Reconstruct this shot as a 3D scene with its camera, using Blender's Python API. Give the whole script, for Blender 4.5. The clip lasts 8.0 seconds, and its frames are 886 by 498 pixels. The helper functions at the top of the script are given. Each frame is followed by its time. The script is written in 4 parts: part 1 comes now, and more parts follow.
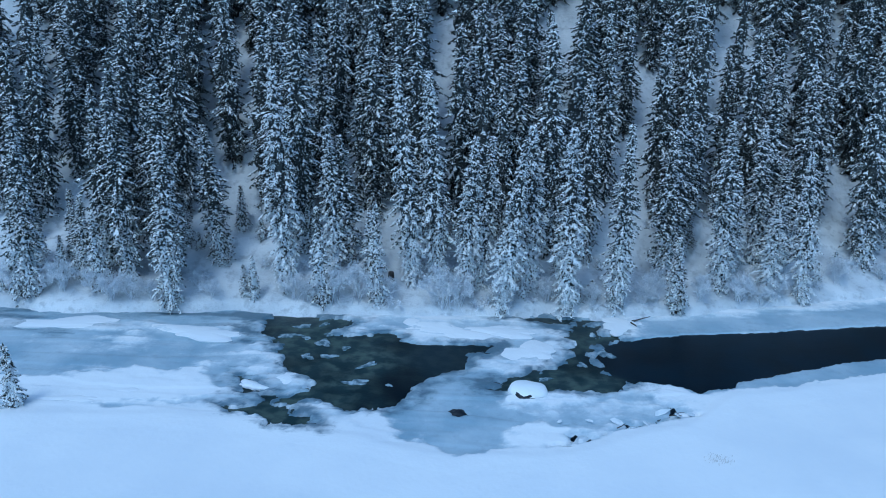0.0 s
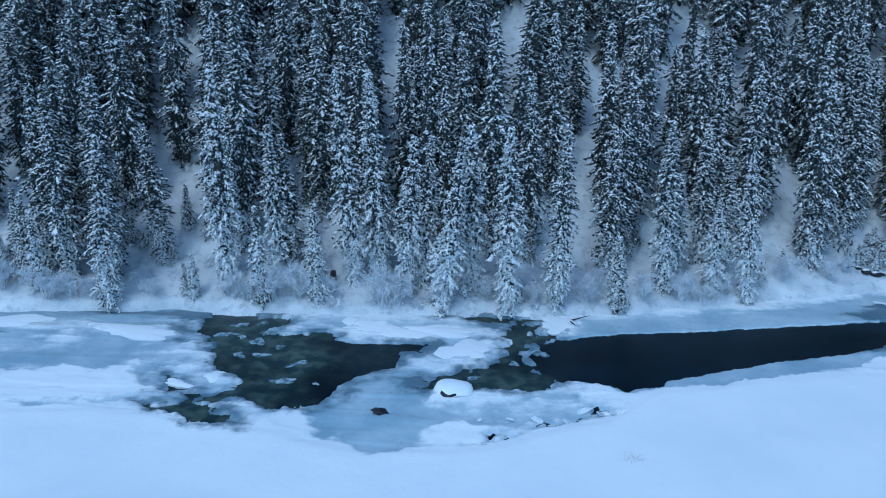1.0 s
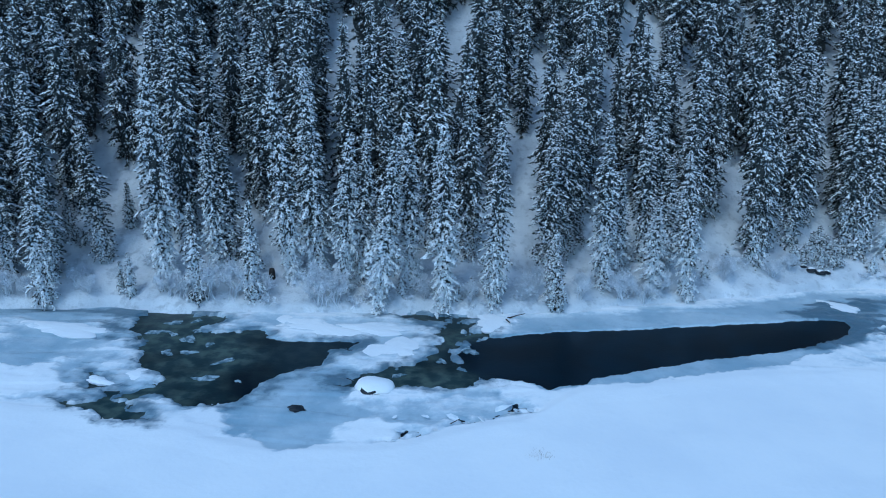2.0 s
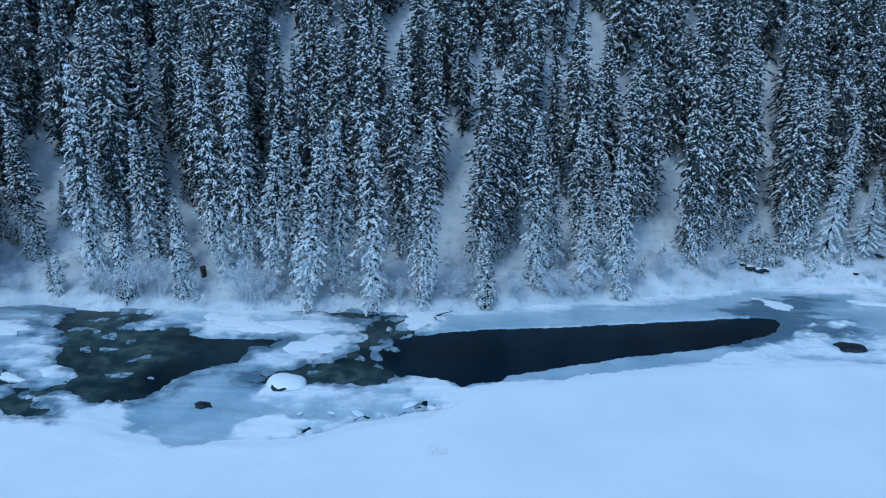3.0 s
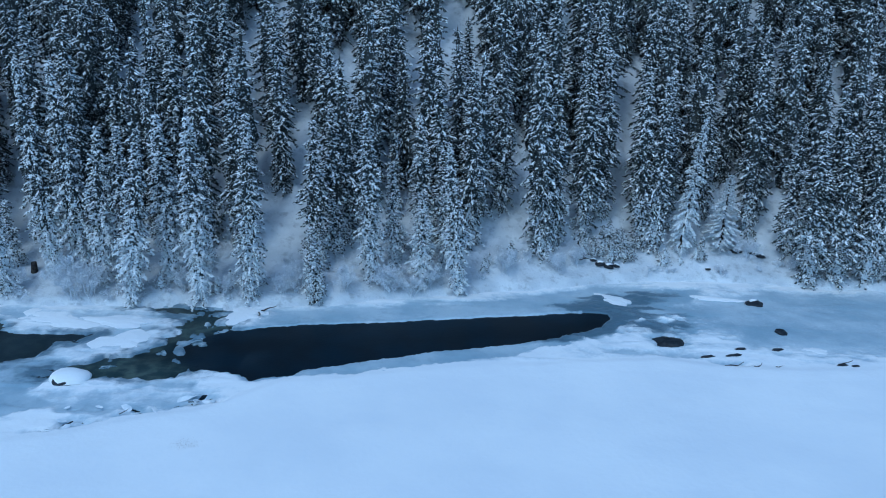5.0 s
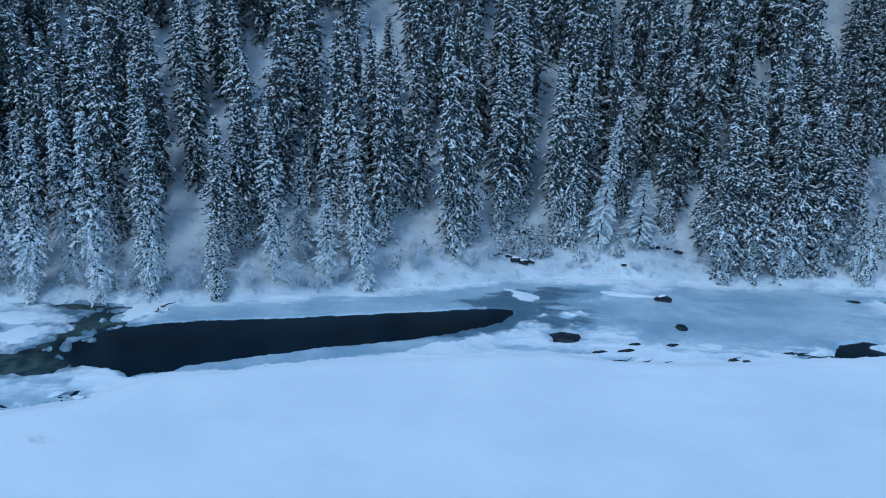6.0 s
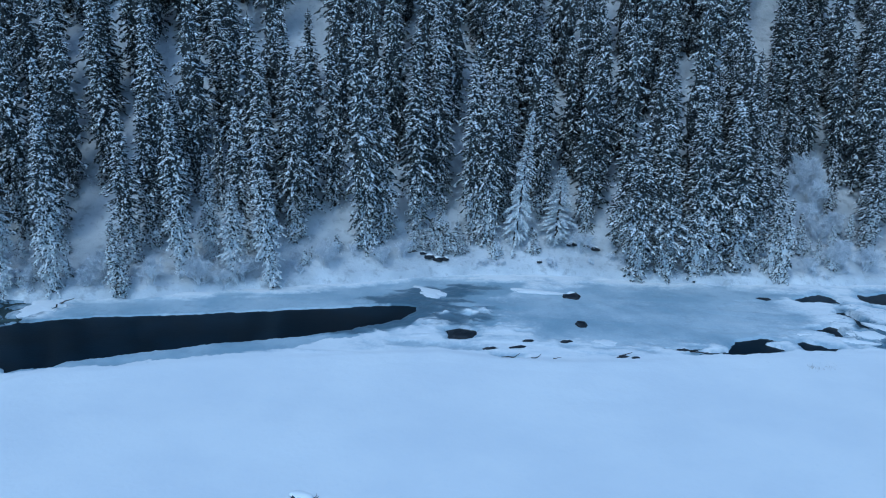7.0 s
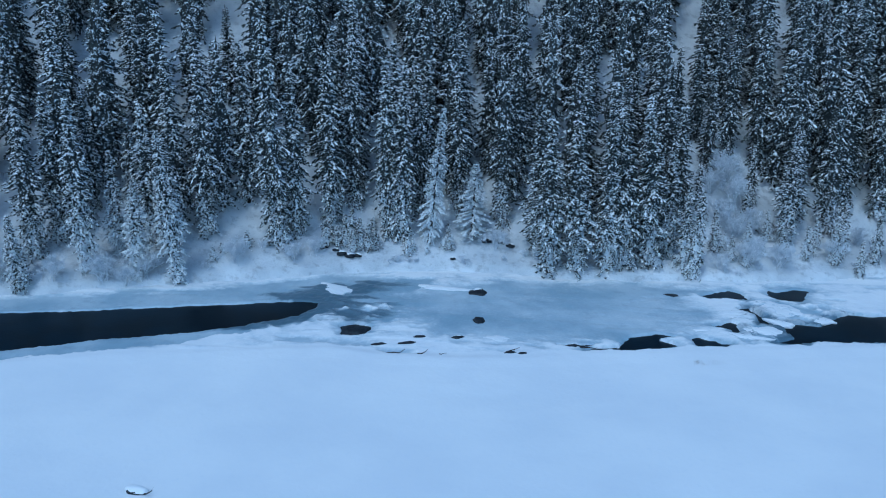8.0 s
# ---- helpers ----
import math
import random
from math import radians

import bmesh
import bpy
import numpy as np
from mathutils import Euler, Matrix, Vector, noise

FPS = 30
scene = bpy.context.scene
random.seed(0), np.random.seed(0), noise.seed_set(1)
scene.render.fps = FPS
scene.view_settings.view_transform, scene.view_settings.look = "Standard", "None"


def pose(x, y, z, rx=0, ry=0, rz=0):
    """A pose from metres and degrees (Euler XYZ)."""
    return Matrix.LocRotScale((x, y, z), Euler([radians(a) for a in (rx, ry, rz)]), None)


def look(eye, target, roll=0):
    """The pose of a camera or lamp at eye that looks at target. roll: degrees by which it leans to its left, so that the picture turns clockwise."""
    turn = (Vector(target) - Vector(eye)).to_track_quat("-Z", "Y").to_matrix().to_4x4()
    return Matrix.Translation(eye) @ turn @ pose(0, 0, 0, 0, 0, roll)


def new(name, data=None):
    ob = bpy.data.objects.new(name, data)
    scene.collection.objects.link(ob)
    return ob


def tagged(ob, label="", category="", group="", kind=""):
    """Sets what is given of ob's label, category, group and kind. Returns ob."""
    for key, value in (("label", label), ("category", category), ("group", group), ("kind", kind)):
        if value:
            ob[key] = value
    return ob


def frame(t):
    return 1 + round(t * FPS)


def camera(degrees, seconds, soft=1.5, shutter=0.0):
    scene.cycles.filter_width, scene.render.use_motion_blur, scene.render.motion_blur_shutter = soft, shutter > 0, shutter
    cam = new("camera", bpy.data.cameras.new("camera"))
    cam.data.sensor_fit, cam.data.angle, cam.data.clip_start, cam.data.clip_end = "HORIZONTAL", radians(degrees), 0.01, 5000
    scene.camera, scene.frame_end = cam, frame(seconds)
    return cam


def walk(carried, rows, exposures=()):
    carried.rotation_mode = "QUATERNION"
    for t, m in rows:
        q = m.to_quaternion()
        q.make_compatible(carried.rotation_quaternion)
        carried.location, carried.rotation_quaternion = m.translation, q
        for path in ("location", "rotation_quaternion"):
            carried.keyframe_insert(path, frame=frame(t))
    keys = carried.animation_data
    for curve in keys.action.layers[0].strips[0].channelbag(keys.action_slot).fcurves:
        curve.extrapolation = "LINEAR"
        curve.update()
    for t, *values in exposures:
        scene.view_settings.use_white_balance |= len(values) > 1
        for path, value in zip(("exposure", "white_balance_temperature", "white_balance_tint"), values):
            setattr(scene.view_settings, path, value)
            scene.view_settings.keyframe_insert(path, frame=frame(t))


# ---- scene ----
cam = camera(58.0, 8.0, 1.0)
PATH = [
    (0, (2.320, -0.012, 27.092), (2.285, 1.901, 26.508), 1.95),
    (0.5, (5.016, 0.016, 27.127), (4.981, 1.928, 26.543), 1.97),
    (1, (7.746, 0.045, 27.171), (7.712, 1.958, 26.588), 1.98),
    (1.5, (10.582, 0.075, 27.204), (10.548, 1.987, 26.621), 1.99),
    (3, (20.097, 0.213, 27.205), (20.062, 2.126, 26.622), 2.0),
    (3.5, (23.717, 0.246, 27.209), (23.682, 2.160, 26.629), 2.0),
    (4, (27.590, 0.298, 27.198), (27.554, 2.211, 26.618), 1.99),
    (4.5, (31.617, 0.425, 27.176), (31.583, 2.339, 26.597), 1.97),
    (6, (44.864, 1.047, 27.151), (44.833, 2.959, 26.566), 1.9),
    (6.5, (49.379, 1.190, 27.079), (49.349, 3.103, 26.496), 1.9),
    (7, (53.912, 1.325, 27.012), (53.881, 3.238, 26.429), 1.9),
    (7.5, (58.425, 1.420, 26.963), (58.397, 3.333, 26.380), 1.9),
    (8, (62.930, 1.512, 26.933), (62.904, 3.425, 26.350), 1.9),
]
walk(cam, [(t, look(eye, target, roll)) for t, eye, target, roll in PATH], [(0, 0.19, 4850, -7), (4, 0.16, 4850, -7), (8, 0.04, 4850, -7)])

# ---- light ----
world = bpy.data.worlds.new("winter_sky")
scene.world = world
world.use_nodes = True
wt = world.node_tree
sky = wt.nodes.new("ShaderNodeTexSky")
sky.sky_type = "NISHITA"
sky.sun_disc = False
SUN_ELEVATION, SUN_TURN = radians(58), radians(212)
sky.sun_elevation, sky.sun_rotation = SUN_ELEVATION, SUN_TURN
wt.links.new(sky.outputs[0], wt.nodes["Background"].inputs[0])
wt.nodes["Background"].inputs[1].default_value = 0.15

sun = new("sun", bpy.data.lights.new("sun", "SUN"))
sun.data.energy, sun.data.angle, sun.data.color = 0.60, radians(14), (1.0, 0.96, 0.92)
# an added soft sun, high behind the camera, to brighten the trees' near sides
sun.matrix_world = look((math.sin(SUN_TURN) * math.cos(SUN_ELEVATION) * 100, math.cos(SUN_TURN) * math.cos(SUN_ELEVATION) * 100, math.sin(SUN_ELEVATION) * 100), (0, 0, 0))


# ---- materials ----
class Mat:
    """A node material in the making."""

    def __init__(self, name):
        self.m = bpy.data.materials.new(name)
        self.m.use_nodes = True
        self.t = self.m.node_tree
        self.b = self.t.nodes["Principled BSDF"]
        self.pos = self.node("ShaderNodeTexCoord").outputs["Object"]

    def node(self, kind, **sets):
        n = self.t.nodes.new(kind)
        for k, v in sets.items():
            n.inputs[k].default_value = v
        return n

    def link(self, a, b):
        self.t.links.new(a, b)
        return self

    def noise(self, scale, detail=4.0, rough=0.55, where=None):
        n = self.node("ShaderNodeTexNoise", Scale=scale, Detail=detail, Roughness=rough)
        self.link(where or self.pos, n.inputs["Vector"])
        return n.outputs[0]

    def world_pos(self):
        return self.node("ShaderNodeNewGeometry").outputs["Position"]

    def ramp(self, fac, lo, hi):
        r = self.t.nodes.new("ShaderNodeMapRange")
        r.interpolation_type = "SMOOTHSTEP"
        r.inputs[1].default_value, r.inputs[2].default_value = lo, hi
        self.link(fac, r.inputs[0])
        return r.outputs[0]

    def math(self, op, a, b):
        n = self.t.nodes.new("ShaderNodeMath")
        n.operation = op
        n.use_clamp = True
        for i, v in ((0, a), (1, b)):
            if isinstance(v, (int, float)):
                n.inputs[i].default_value = v
            else:
                self.link(v, n.inputs[i])
        return n.outputs[0]

    def mix(self, fac, a, b):
        n = self.t.nodes.new("ShaderNodeMix")
        n.data_type = "RGBA"
        for i, v in ((6, a), (7, b)):
            if isinstance(v, tuple):
                n.inputs[i].default_value = (*v, 1)
            else:
                self.link(v, n.inputs[i])
        if isinstance(fac, (int, float)):
            n.inputs[0].default_value = fac
        else:
            self.link(fac, n.inputs[0])
        return n.outputs[2]

    def done(self, colour, rough, bump=None, strength=0.3, distance=0.1, specular=0.5):
        if isinstance(colour, tuple):
            self.b.inputs["Base Color"].default_value = (*colour, 1)
        else:
            self.link(colour, self.b.inputs["Base Color"])
        if isinstance(rough, (int, float)):
            self.b.inputs["Roughness"].default_value = rough
        else:
            self.link(rough, self.b.inputs["Roughness"])
        self.b.inputs["Specular IOR Level"].default_value = specular
        if bump is not None:
            n = self.node("ShaderNodeBump", Strength=strength, Distance=distance)
            self.link(bump, n.inputs["Height"])
            self.link(n.outputs[0], self.b.inputs["Normal"])
        return self.m


def snow_material():
    k = Mat("snow_field")
    w = k.world_pos()
    big, fine = k.noise(0.12, 5, where=w), k.noise(2.5, 5, where=w)
    c = k.mix(k.ramp(big, 0.3, 0.7), (0.80, 0.82, 0.85), (0.87, 0.88, 0.89))
    c = k.mix(k.math("MULTIPLY", k.ramp(fine, 0.55, 0.8), 0.25), c, (0.72, 0.76, 0.82))
    return k.done(c, 0.75, k.math("ADD", k.math("MULTIPLY", big, 0.8), k.math("MULTIPLY", fine, 0.2)), 0.25, 0.4, 0.25)


def forest_floor_material():
    """Snow on the slope, greyed for the forest's shade and broken by litter, twigs and buried stones."""
    k = Mat("snow_on_slope")
    w = k.world_pos()
    big, mid, fine = k.noise(0.25, 5, where=w), k.noise(1.1, 6, 0.65, w), k.noise(4.0, 5, where=w)
    # base tone lowered to paint in the shade under the trees
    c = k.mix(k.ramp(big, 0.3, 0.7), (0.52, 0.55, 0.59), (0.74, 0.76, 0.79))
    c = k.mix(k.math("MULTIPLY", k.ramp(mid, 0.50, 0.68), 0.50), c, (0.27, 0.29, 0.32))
    return k.done(c, 0.8, k.math("ADD", k.math("MULTIPLY", mid, 0.8), k.math("MULTIPLY", fine, 0.2)), 0.4, 0.5, 0.2)


def ice_material():
    """River ice: grey where bare, white where the mesh says that snow lies on it."""
    k = Mat("river_ice")
    w = k.world_pos()
    a = k.node("ShaderNodeAttribute")
    a.attribute_name = "cover"
    big, mid, fine = k.noise(0.18, 5, where=w), k.noise(0.8, 6, 0.6, w), k.noise(3.5, 6, where=w)
    bare = k.mix(k.ramp(big, 0.35, 0.65), (0.31, 0.42, 0.51), (0.49, 0.58, 0.65))
    bare = k.mix(k.math("MULTIPLY", k.ramp(mid, 0.5, 0.75), 0.5), bare, (0.26, 0.34, 0.42))
    s = k.math("ADD", a.outputs["Fac"], k.math("MULTIPLY", k.math("SUBTRACT", fine, 0.45), 0.5))
    s = k.ramp(s, 0.16, 0.86)
    c = k.mix(s, bare, k.mix(k.ramp(k.noise(0.12, 5, where=w), 0.3, 0.7), (0.80, 0.82, 0.85), (0.87, 0.88, 0.89)))
    wet = k.node("ShaderNodeAttribute")
    wet.attribute_name = "wet"
    d = k.math("ADD", wet.outputs["Fac"], k.math("MULTIPLY", k.math("SUBTRACT", fine, 0.5), 0.8))
    c = k.mix(k.math("MULTIPLY", k.ramp(d, 0.22, 1.0), 0.9), c, (0.085, 0.14, 0.19))
    return k.done(c, k.ramp(s, -0.8, 1.3), k.math("ADD", k.math("MULTIPLY", mid, 0.6), k.math("MULTIPLY", fine, 0.4)), 0.3, 0.15, 0.4)


def water_material():
    k = Mat("river_water")
    w = k.world_pos()
    big, mid, fine = k.noise(0.16, 4, where=w), k.noise(0.9, 5, where=w), k.noise(5.0, 3, where=w)
    a = k.node("ShaderNodeAttribute")
    a.attribute_name = "shallow"
    bed = k.mix(k.ramp(mid, 0.4, 0.65), (0.022, 0.042, 0.046), (0.080, 0.108, 0.094))
    deep = k.mix(k.ramp(big, 0.4, 0.6), (0.002, 0.006, 0.011), (0.004, 0.012, 0.022))
    c = k.mix(k.math("MULTIPLY", a.outputs["Fac"], k.ramp(big, 0.25, 0.6)), deep, bed)
    return k.done(c, 0.3, fine, 0.12, 0.06, 0.12)


def needle_material(name="spruce_needles", frost=0.0, dark=(0.014, 0.020, 0.019), pale=(0.060, 0.068, 0.058), mist=0.13):
    """Dark spruce needles speckled with rime, more of it near the river's mist."""
    k = Mat(name)
    w = k.world_pos()
    o = k.node("ShaderNodeObjectInfo")
    mid, fine, grain = k.noise(0.6, 4, where=w), k.noise(2.4, 4, 0.6, w), k.noise(5.0, 3, 0.55, w)
    c = k.mix(k.ramp(fine, 0.35, 0.7), dark, pale)
    c = k.mix(k.math("MULTIPLY", o.outputs["Random"], 0.55), c, (0.046, 0.050, 0.050))
    sep = k.t.nodes.new("ShaderNodeSeparateXYZ")
    k.link(w, sep.inputs[0])
    low = k.ramp(sep.outputs["Z"], 12.0, 1.0)
    rime = k.math("ADD", k.math("MULTIPLY", low, mist), k.math("MULTIPLY", mid, 0.16))
    rime = k.math("ADD", rime, k.math("MULTIPLY", fine, 0.25))
    rime = k.math("ADD", rime, k.math("MULTIPLY", grain, 0.65))
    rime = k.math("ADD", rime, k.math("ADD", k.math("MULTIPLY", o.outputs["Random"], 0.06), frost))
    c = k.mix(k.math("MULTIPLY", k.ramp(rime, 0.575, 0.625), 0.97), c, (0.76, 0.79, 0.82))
    return k.done(c, 0.85, grain, 0.6, 0.08, 0.15)


def bough_snow_material():
    """Snow on boughs, with needles showing through its thin places."""
    k = Mat("snow_on_branches")
    w = k.world_pos()
    mid, grain = k.noise(2.2, 4, 0.6, w), k.noise(5.0, 3, 0.55, w)
    c = k.mix(k.ramp(mid, 0.3, 0.7), (0.74, 0.77, 0.81), (0.88, 0.89, 0.90))
    thin = k.math("ADD", k.math("MULTIPLY", mid, 0.3), k.math("MULTIPLY", grain, 0.7))
    c = k.mix(k.math("MULTIPLY", k.ramp(thin, 0.43, 0.39), 0.9), c, (0.045, 0.052, 0.048))
    return k.done(c, 0.85, grain, 0.5, 0.08, 0.2)


def plain_material(name, a, b, scale, rough=0.8, strength=0.5, detail=5.0, specular=0.3):
    k = Mat(name)
    n = k.noise(scale, detail, 0.6, k.world_pos())
    return k.done(k.mix(k.ramp(n, 0.35, 0.68), a, b), rough, n, strength, 0.1, specular)


SNOW = snow_material()
SLOPE = forest_floor_material()
ICE = ice_material()
WATER = water_material()
NEEDLES = needle_material(frost=-0.035, dark=(0.026, 0.034, 0.035), pale=(0.078, 0.086, 0.080), mist=0.08)
TREE_SNOW = bough_snow_material()
FROSTED = needle_material("frosted_needles", 0.05, (0.20, 0.23, 0.25), (0.36, 0.40, 0.43))
RIMED = needle_material("rimed_needles", 0.005, (0.030, 0.038, 0.040), (0.085, 0.094, 0.092), 0.11)
RIME = plain_material("hoar_frost", (0.55, 0.59, 0.65), (0.82, 0.84, 0.88), 1.2, 0.85, 0.3)
# crown cores: less rime, which also paints shade into gaps between boughs
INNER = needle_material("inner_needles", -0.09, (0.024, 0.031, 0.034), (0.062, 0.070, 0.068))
# sparser rime; on the eastern spruces it also stands in for dimmer light
DARK_NEEDLES = needle_material("dimmed_needles", -0.05, (0.024, 0.032, 0.034), (0.070, 0.078, 0.072), 0.07)
BARK = plain_material("bark", (0.020, 0.018, 0.017), (0.075, 0.064, 0.058), 3.0, 0.9, 0.8)
ROCK = plain_material("wet_stone", (0.008, 0.011, 0.016), (0.030, 0.035, 0.043), 2.0, 0.55, 0.8)
SHARD = plain_material("broken_ice", (0.55, 0.61, 0.67), (0.82, 0.84, 0.87), 1.2, 0.4, 0.4)
FLOE = plain_material("floating_ice", (0.07, 0.12, 0.15), (0.42, 0.50, 0.56), 2.4, 0.4, 0.3)
STRAW = plain_material("dry_grass", (0.26, 0.24, 0.22), (0.44, 0.41, 0.38), 2.0, 0.9, 0.2)


# ---- small tools ----
def lattice(ix, iy, seed):
    h = (ix * 374761393 + iy * 668265263 + seed * 1274126177) & 0xFFFFFFFF
    h = ((h ^ (h >> 13)) * 1274126177) & 0xFFFFFFFF
    return ((h ^ (h >> 16)) & 0xFFFF) / 65535.0


def vnoise(x, y, seed=0):
    """Smooth noise from 0 to 1 over the plan."""
    x, y = np.asarray(x, float), np.asarray(y, float)
    ix, iy = np.floor(x).astype(np.int64), np.floor(y).astype(np.int64)
    u, v = x - ix, y - iy
    u, v = u * u * (3 - 2 * u), v * v * (3 - 2 * v)
    a, b = lattice(ix, iy, seed), lattice(ix + 1, iy, seed)
    c, d = lattice(ix, iy + 1, seed), lattice(ix + 1, iy + 1, seed)
    return (a * (1 - u) + b * u) * (1 - v) + (c * (1 - u) + d * u) * v


def fbm(x, y, seed=0, octaves=4):
    total, amp, norm = 0.0, 1.0, 0.0
    for k in range(octaves):
        total = total + amp * vnoise(x * 2 ** k, y * 2 ** k, seed + 17 * k)
        norm += amp
        amp *= 0.5
    return total / norm


def smooth(x, lo, hi):
    t = np.clip((x - lo) / (hi - lo), 0, 1)
    return t * t * (3 - 2 * t)


def inside(x, y, outline):
    """Signed distance to an outline: below nought inside it."""
    d2 = np.full(np.shape(x), 1e12)
    odd = np.zeros(np.shape(x), bool)
    n = len(outline)
    for i in range(n):
        (ax, ay), (bx, by) = outline[i], outline[(i + 1) % n]
        ex, ey = bx - ax, by - ay
        px, py = x - ax, y - ay
        h = np.clip((px * ex + py * ey) / (ex * ex + ey * ey + 1e-9), 0, 1)
        d2 = np.minimum(d2, (px - h * ex) ** 2 + (py - h * ey) ** 2)
        if ay != by:
            cross = (ay > y) != (by > y)
            odd ^= cross & (x < (bx - ax) * (y - ay) / (by - ay) + ax)
    d = np.sqrt(d2)
    return np.where(odd, -d, d)


def beside(x, y, line):
    """Distance to an open line."""
    d2 = np.full(np.shape(x), 1e12)
    for (ax, ay), (bx, by) in zip(line, line[1:]):
        ex, ey = bx - ax, by - ay
        h = np.clip(((x - ax) * ex + (y - ay) * ey) / (ex * ex + ey * ey), 0, 1)
        d2 = np.minimum(d2, (x - ax - h * ex) ** 2 + (y - ay - h * ey) ** 2)
    return np.sqrt(d2)


def mesh_of(name, verts, faces, mats, soft=False):
    me = bpy.data.meshes.new(name)
    me.from_pydata([tuple(v) for v in verts], [], [tuple(f) for f in faces])
    for m in mats if isinstance(mats, (list, tuple)) else [mats]:
        me.materials.append(m)
    if soft:
        me.polygons.foreach_set("use_smooth", [True] * len(me.polygons))
    me.update()
    return me


def part(name, me, parent=None, label="", m=None):
    ob = new(name, me)
    if parent is not None:
        ob.parent = parent
    if m is not None:
        ob.matrix_basis = m
    if label:
        ob["label"] = label
    return ob


def site(x, y, z):
    """Metres in the world for a place on the plan: its depth, drawn out, and its slope, laid back, were fitted to the
    camera's view.
    """
    return x + 0.006163 * y + -0.002993 * z + 0.0837 + -0.000105 * x, 0.006163 * x + 0.638136 * y + 0.175758 * z + -4.7875, 0.973594 * z


DEPTH = 0.6381  # true depth of one unit of depth on the plan


def grid_mesh(name, xs, ys, z, mats, keep=None, soft=True):
    """A sheet over the plan; keep says which cells stay."""
    nx, ny = len(xs), len(ys)
    gx, gy = np.meshgrid(xs, ys)
    co = np.stack(site(gx.ravel(), gy.ravel(), z.ravel()), 1)
    i = np.arange(nx * ny).reshape(ny, nx)
    quads = np.stack([i[:-1, :-1], i[:-1, 1:], i[1:, 1:], i[1:, :-1]], -1).reshape(-1, 4)
    if keep is not None:
        quads = quads[keep.ravel()]
        used = np.unique(quads)
        back = np.zeros(nx * ny, np.int64)
        back[used] = np.arange(len(used))
        co, quads = co[used], back[quads]
    else:
        used = np.arange(nx * ny)
    me = bpy.data.meshes.new(name)
    me.vertices.add(len(co))
    me.vertices.foreach_set("co", co.ravel())
    me.loops.add(len(quads) * 4)
    me.loops.foreach_set("vertex_index", quads.ravel())
    me.polygons.add(len(quads))
    me.polygons.foreach_set("loop_start", np.arange(len(quads)) * 4)
    me.polygons.foreach_set("use_smooth", [soft] * len(quads))
    for m in mats:
        me.materials.append(m)
    me.update()
    me.validate()
    return me, used, quads


# ---- the plan of the river ----
# near bank and far shore: y by x
NEAR_X = [-400, -60, -38, -28, -17, -10, -3, 2, 6.6, 9, 11.6, 14.4, 18, 19.5, 22.7, 27.6, 31, 35, 39, 46, 52.6, 57, 61.7, 69.4, 76.6, 86.4, 100, 125, 500]
NEAR_Y = [64, 76, 78.5, 81, 82.5, 81, 78.7, 76.1, 77.0, 77.2, 79.6, 81.8, 84.0, 86.6, 92.0, 93.6, 95.4, 97.4, 98.8, 100.4, 102.2, 100.4, 100.2, 101.8, 103.9, 106.4, 109.0, 114, 140]
FAR_X = [-400, -54, -39, -32, -23, -19, -14, -4, 5, 9, 14.7, 19.5, 28, 35, 41, 47, 53, 62, 68, 74, 80, 86, 98, 109, 126, 500]
FAR_Y = [110, 110.6, 110.6, 109.9, 111.4, 113, 112.3, 112.3, 113.8, 115, 114.9, 116.2, 119.8, 123, 126.4, 129.4, 132.6, 134.4, 134.2, 132.6, 132.3, 133.3, 135.4, 139.5, 144.5, 230]
FOOT_X = [-400, -45, -20, 20, 36, 48, 60, 75, 98, 130, 500]
FOOT_Y = [128, 126, 127, 129, 134, 138.5, 141, 142, 147, 153, 250]


def near_bank(x):
    return np.interp(x, NEAR_X, NEAR_Y) + 1.1 * (fbm(x * 0.45, x * 0, 5) - 0.5)


def far_shore(x):
    return np.interp(x, FAR_X, FAR_Y) + 2.0 * (fbm(x * 0.4, x * 0, 9, 5) - 0.5)


def near_level(x, y):
    return 0.20 + 0.3 * (fbm(x * 0.05, y * 0.05, 3) - 0.5) + 0.06 * (fbm(x * 0.4, y * 0.4, 4) - 0.5)


def ground_height(x, y):
    x, y = np.asarray(x, float), np.asarray(y, float)
    a, b = near_bank(x), far_shore(x)
    foot = np.interp(x, FOOT_X, FOOT_Y)
    near = near_level(x, y) + 0.02 * np.clip(a - y - 10, 0, 60)
    far = 0.55 + 0.28 * np.clip(y - b, 0, 60) + 0.47 * np.logaddexp(0, (np.minimum(y, 330) - foot) / 2.5) * 2.5
    rough = smooth(y, b + 2, b + 12)
    far = far + rough * (1.8 * (fbm(x * 0.11, y * 0.11, 21) - 0.5) + 0.6 * (fbm(x * 0.5, y * 0.5, 22) - 0.5)) + 0.5 * (fbm(x * 0.45, y * 0.45, 23) - 0.5)
    bed = -1.1
    z = np.where(y < (a + b) / 2, bed + (near - bed) * smooth(a - y, -0.5, 0.35), bed + (far - bed) * smooth(y - b, -0.6, 0.5))
    return z


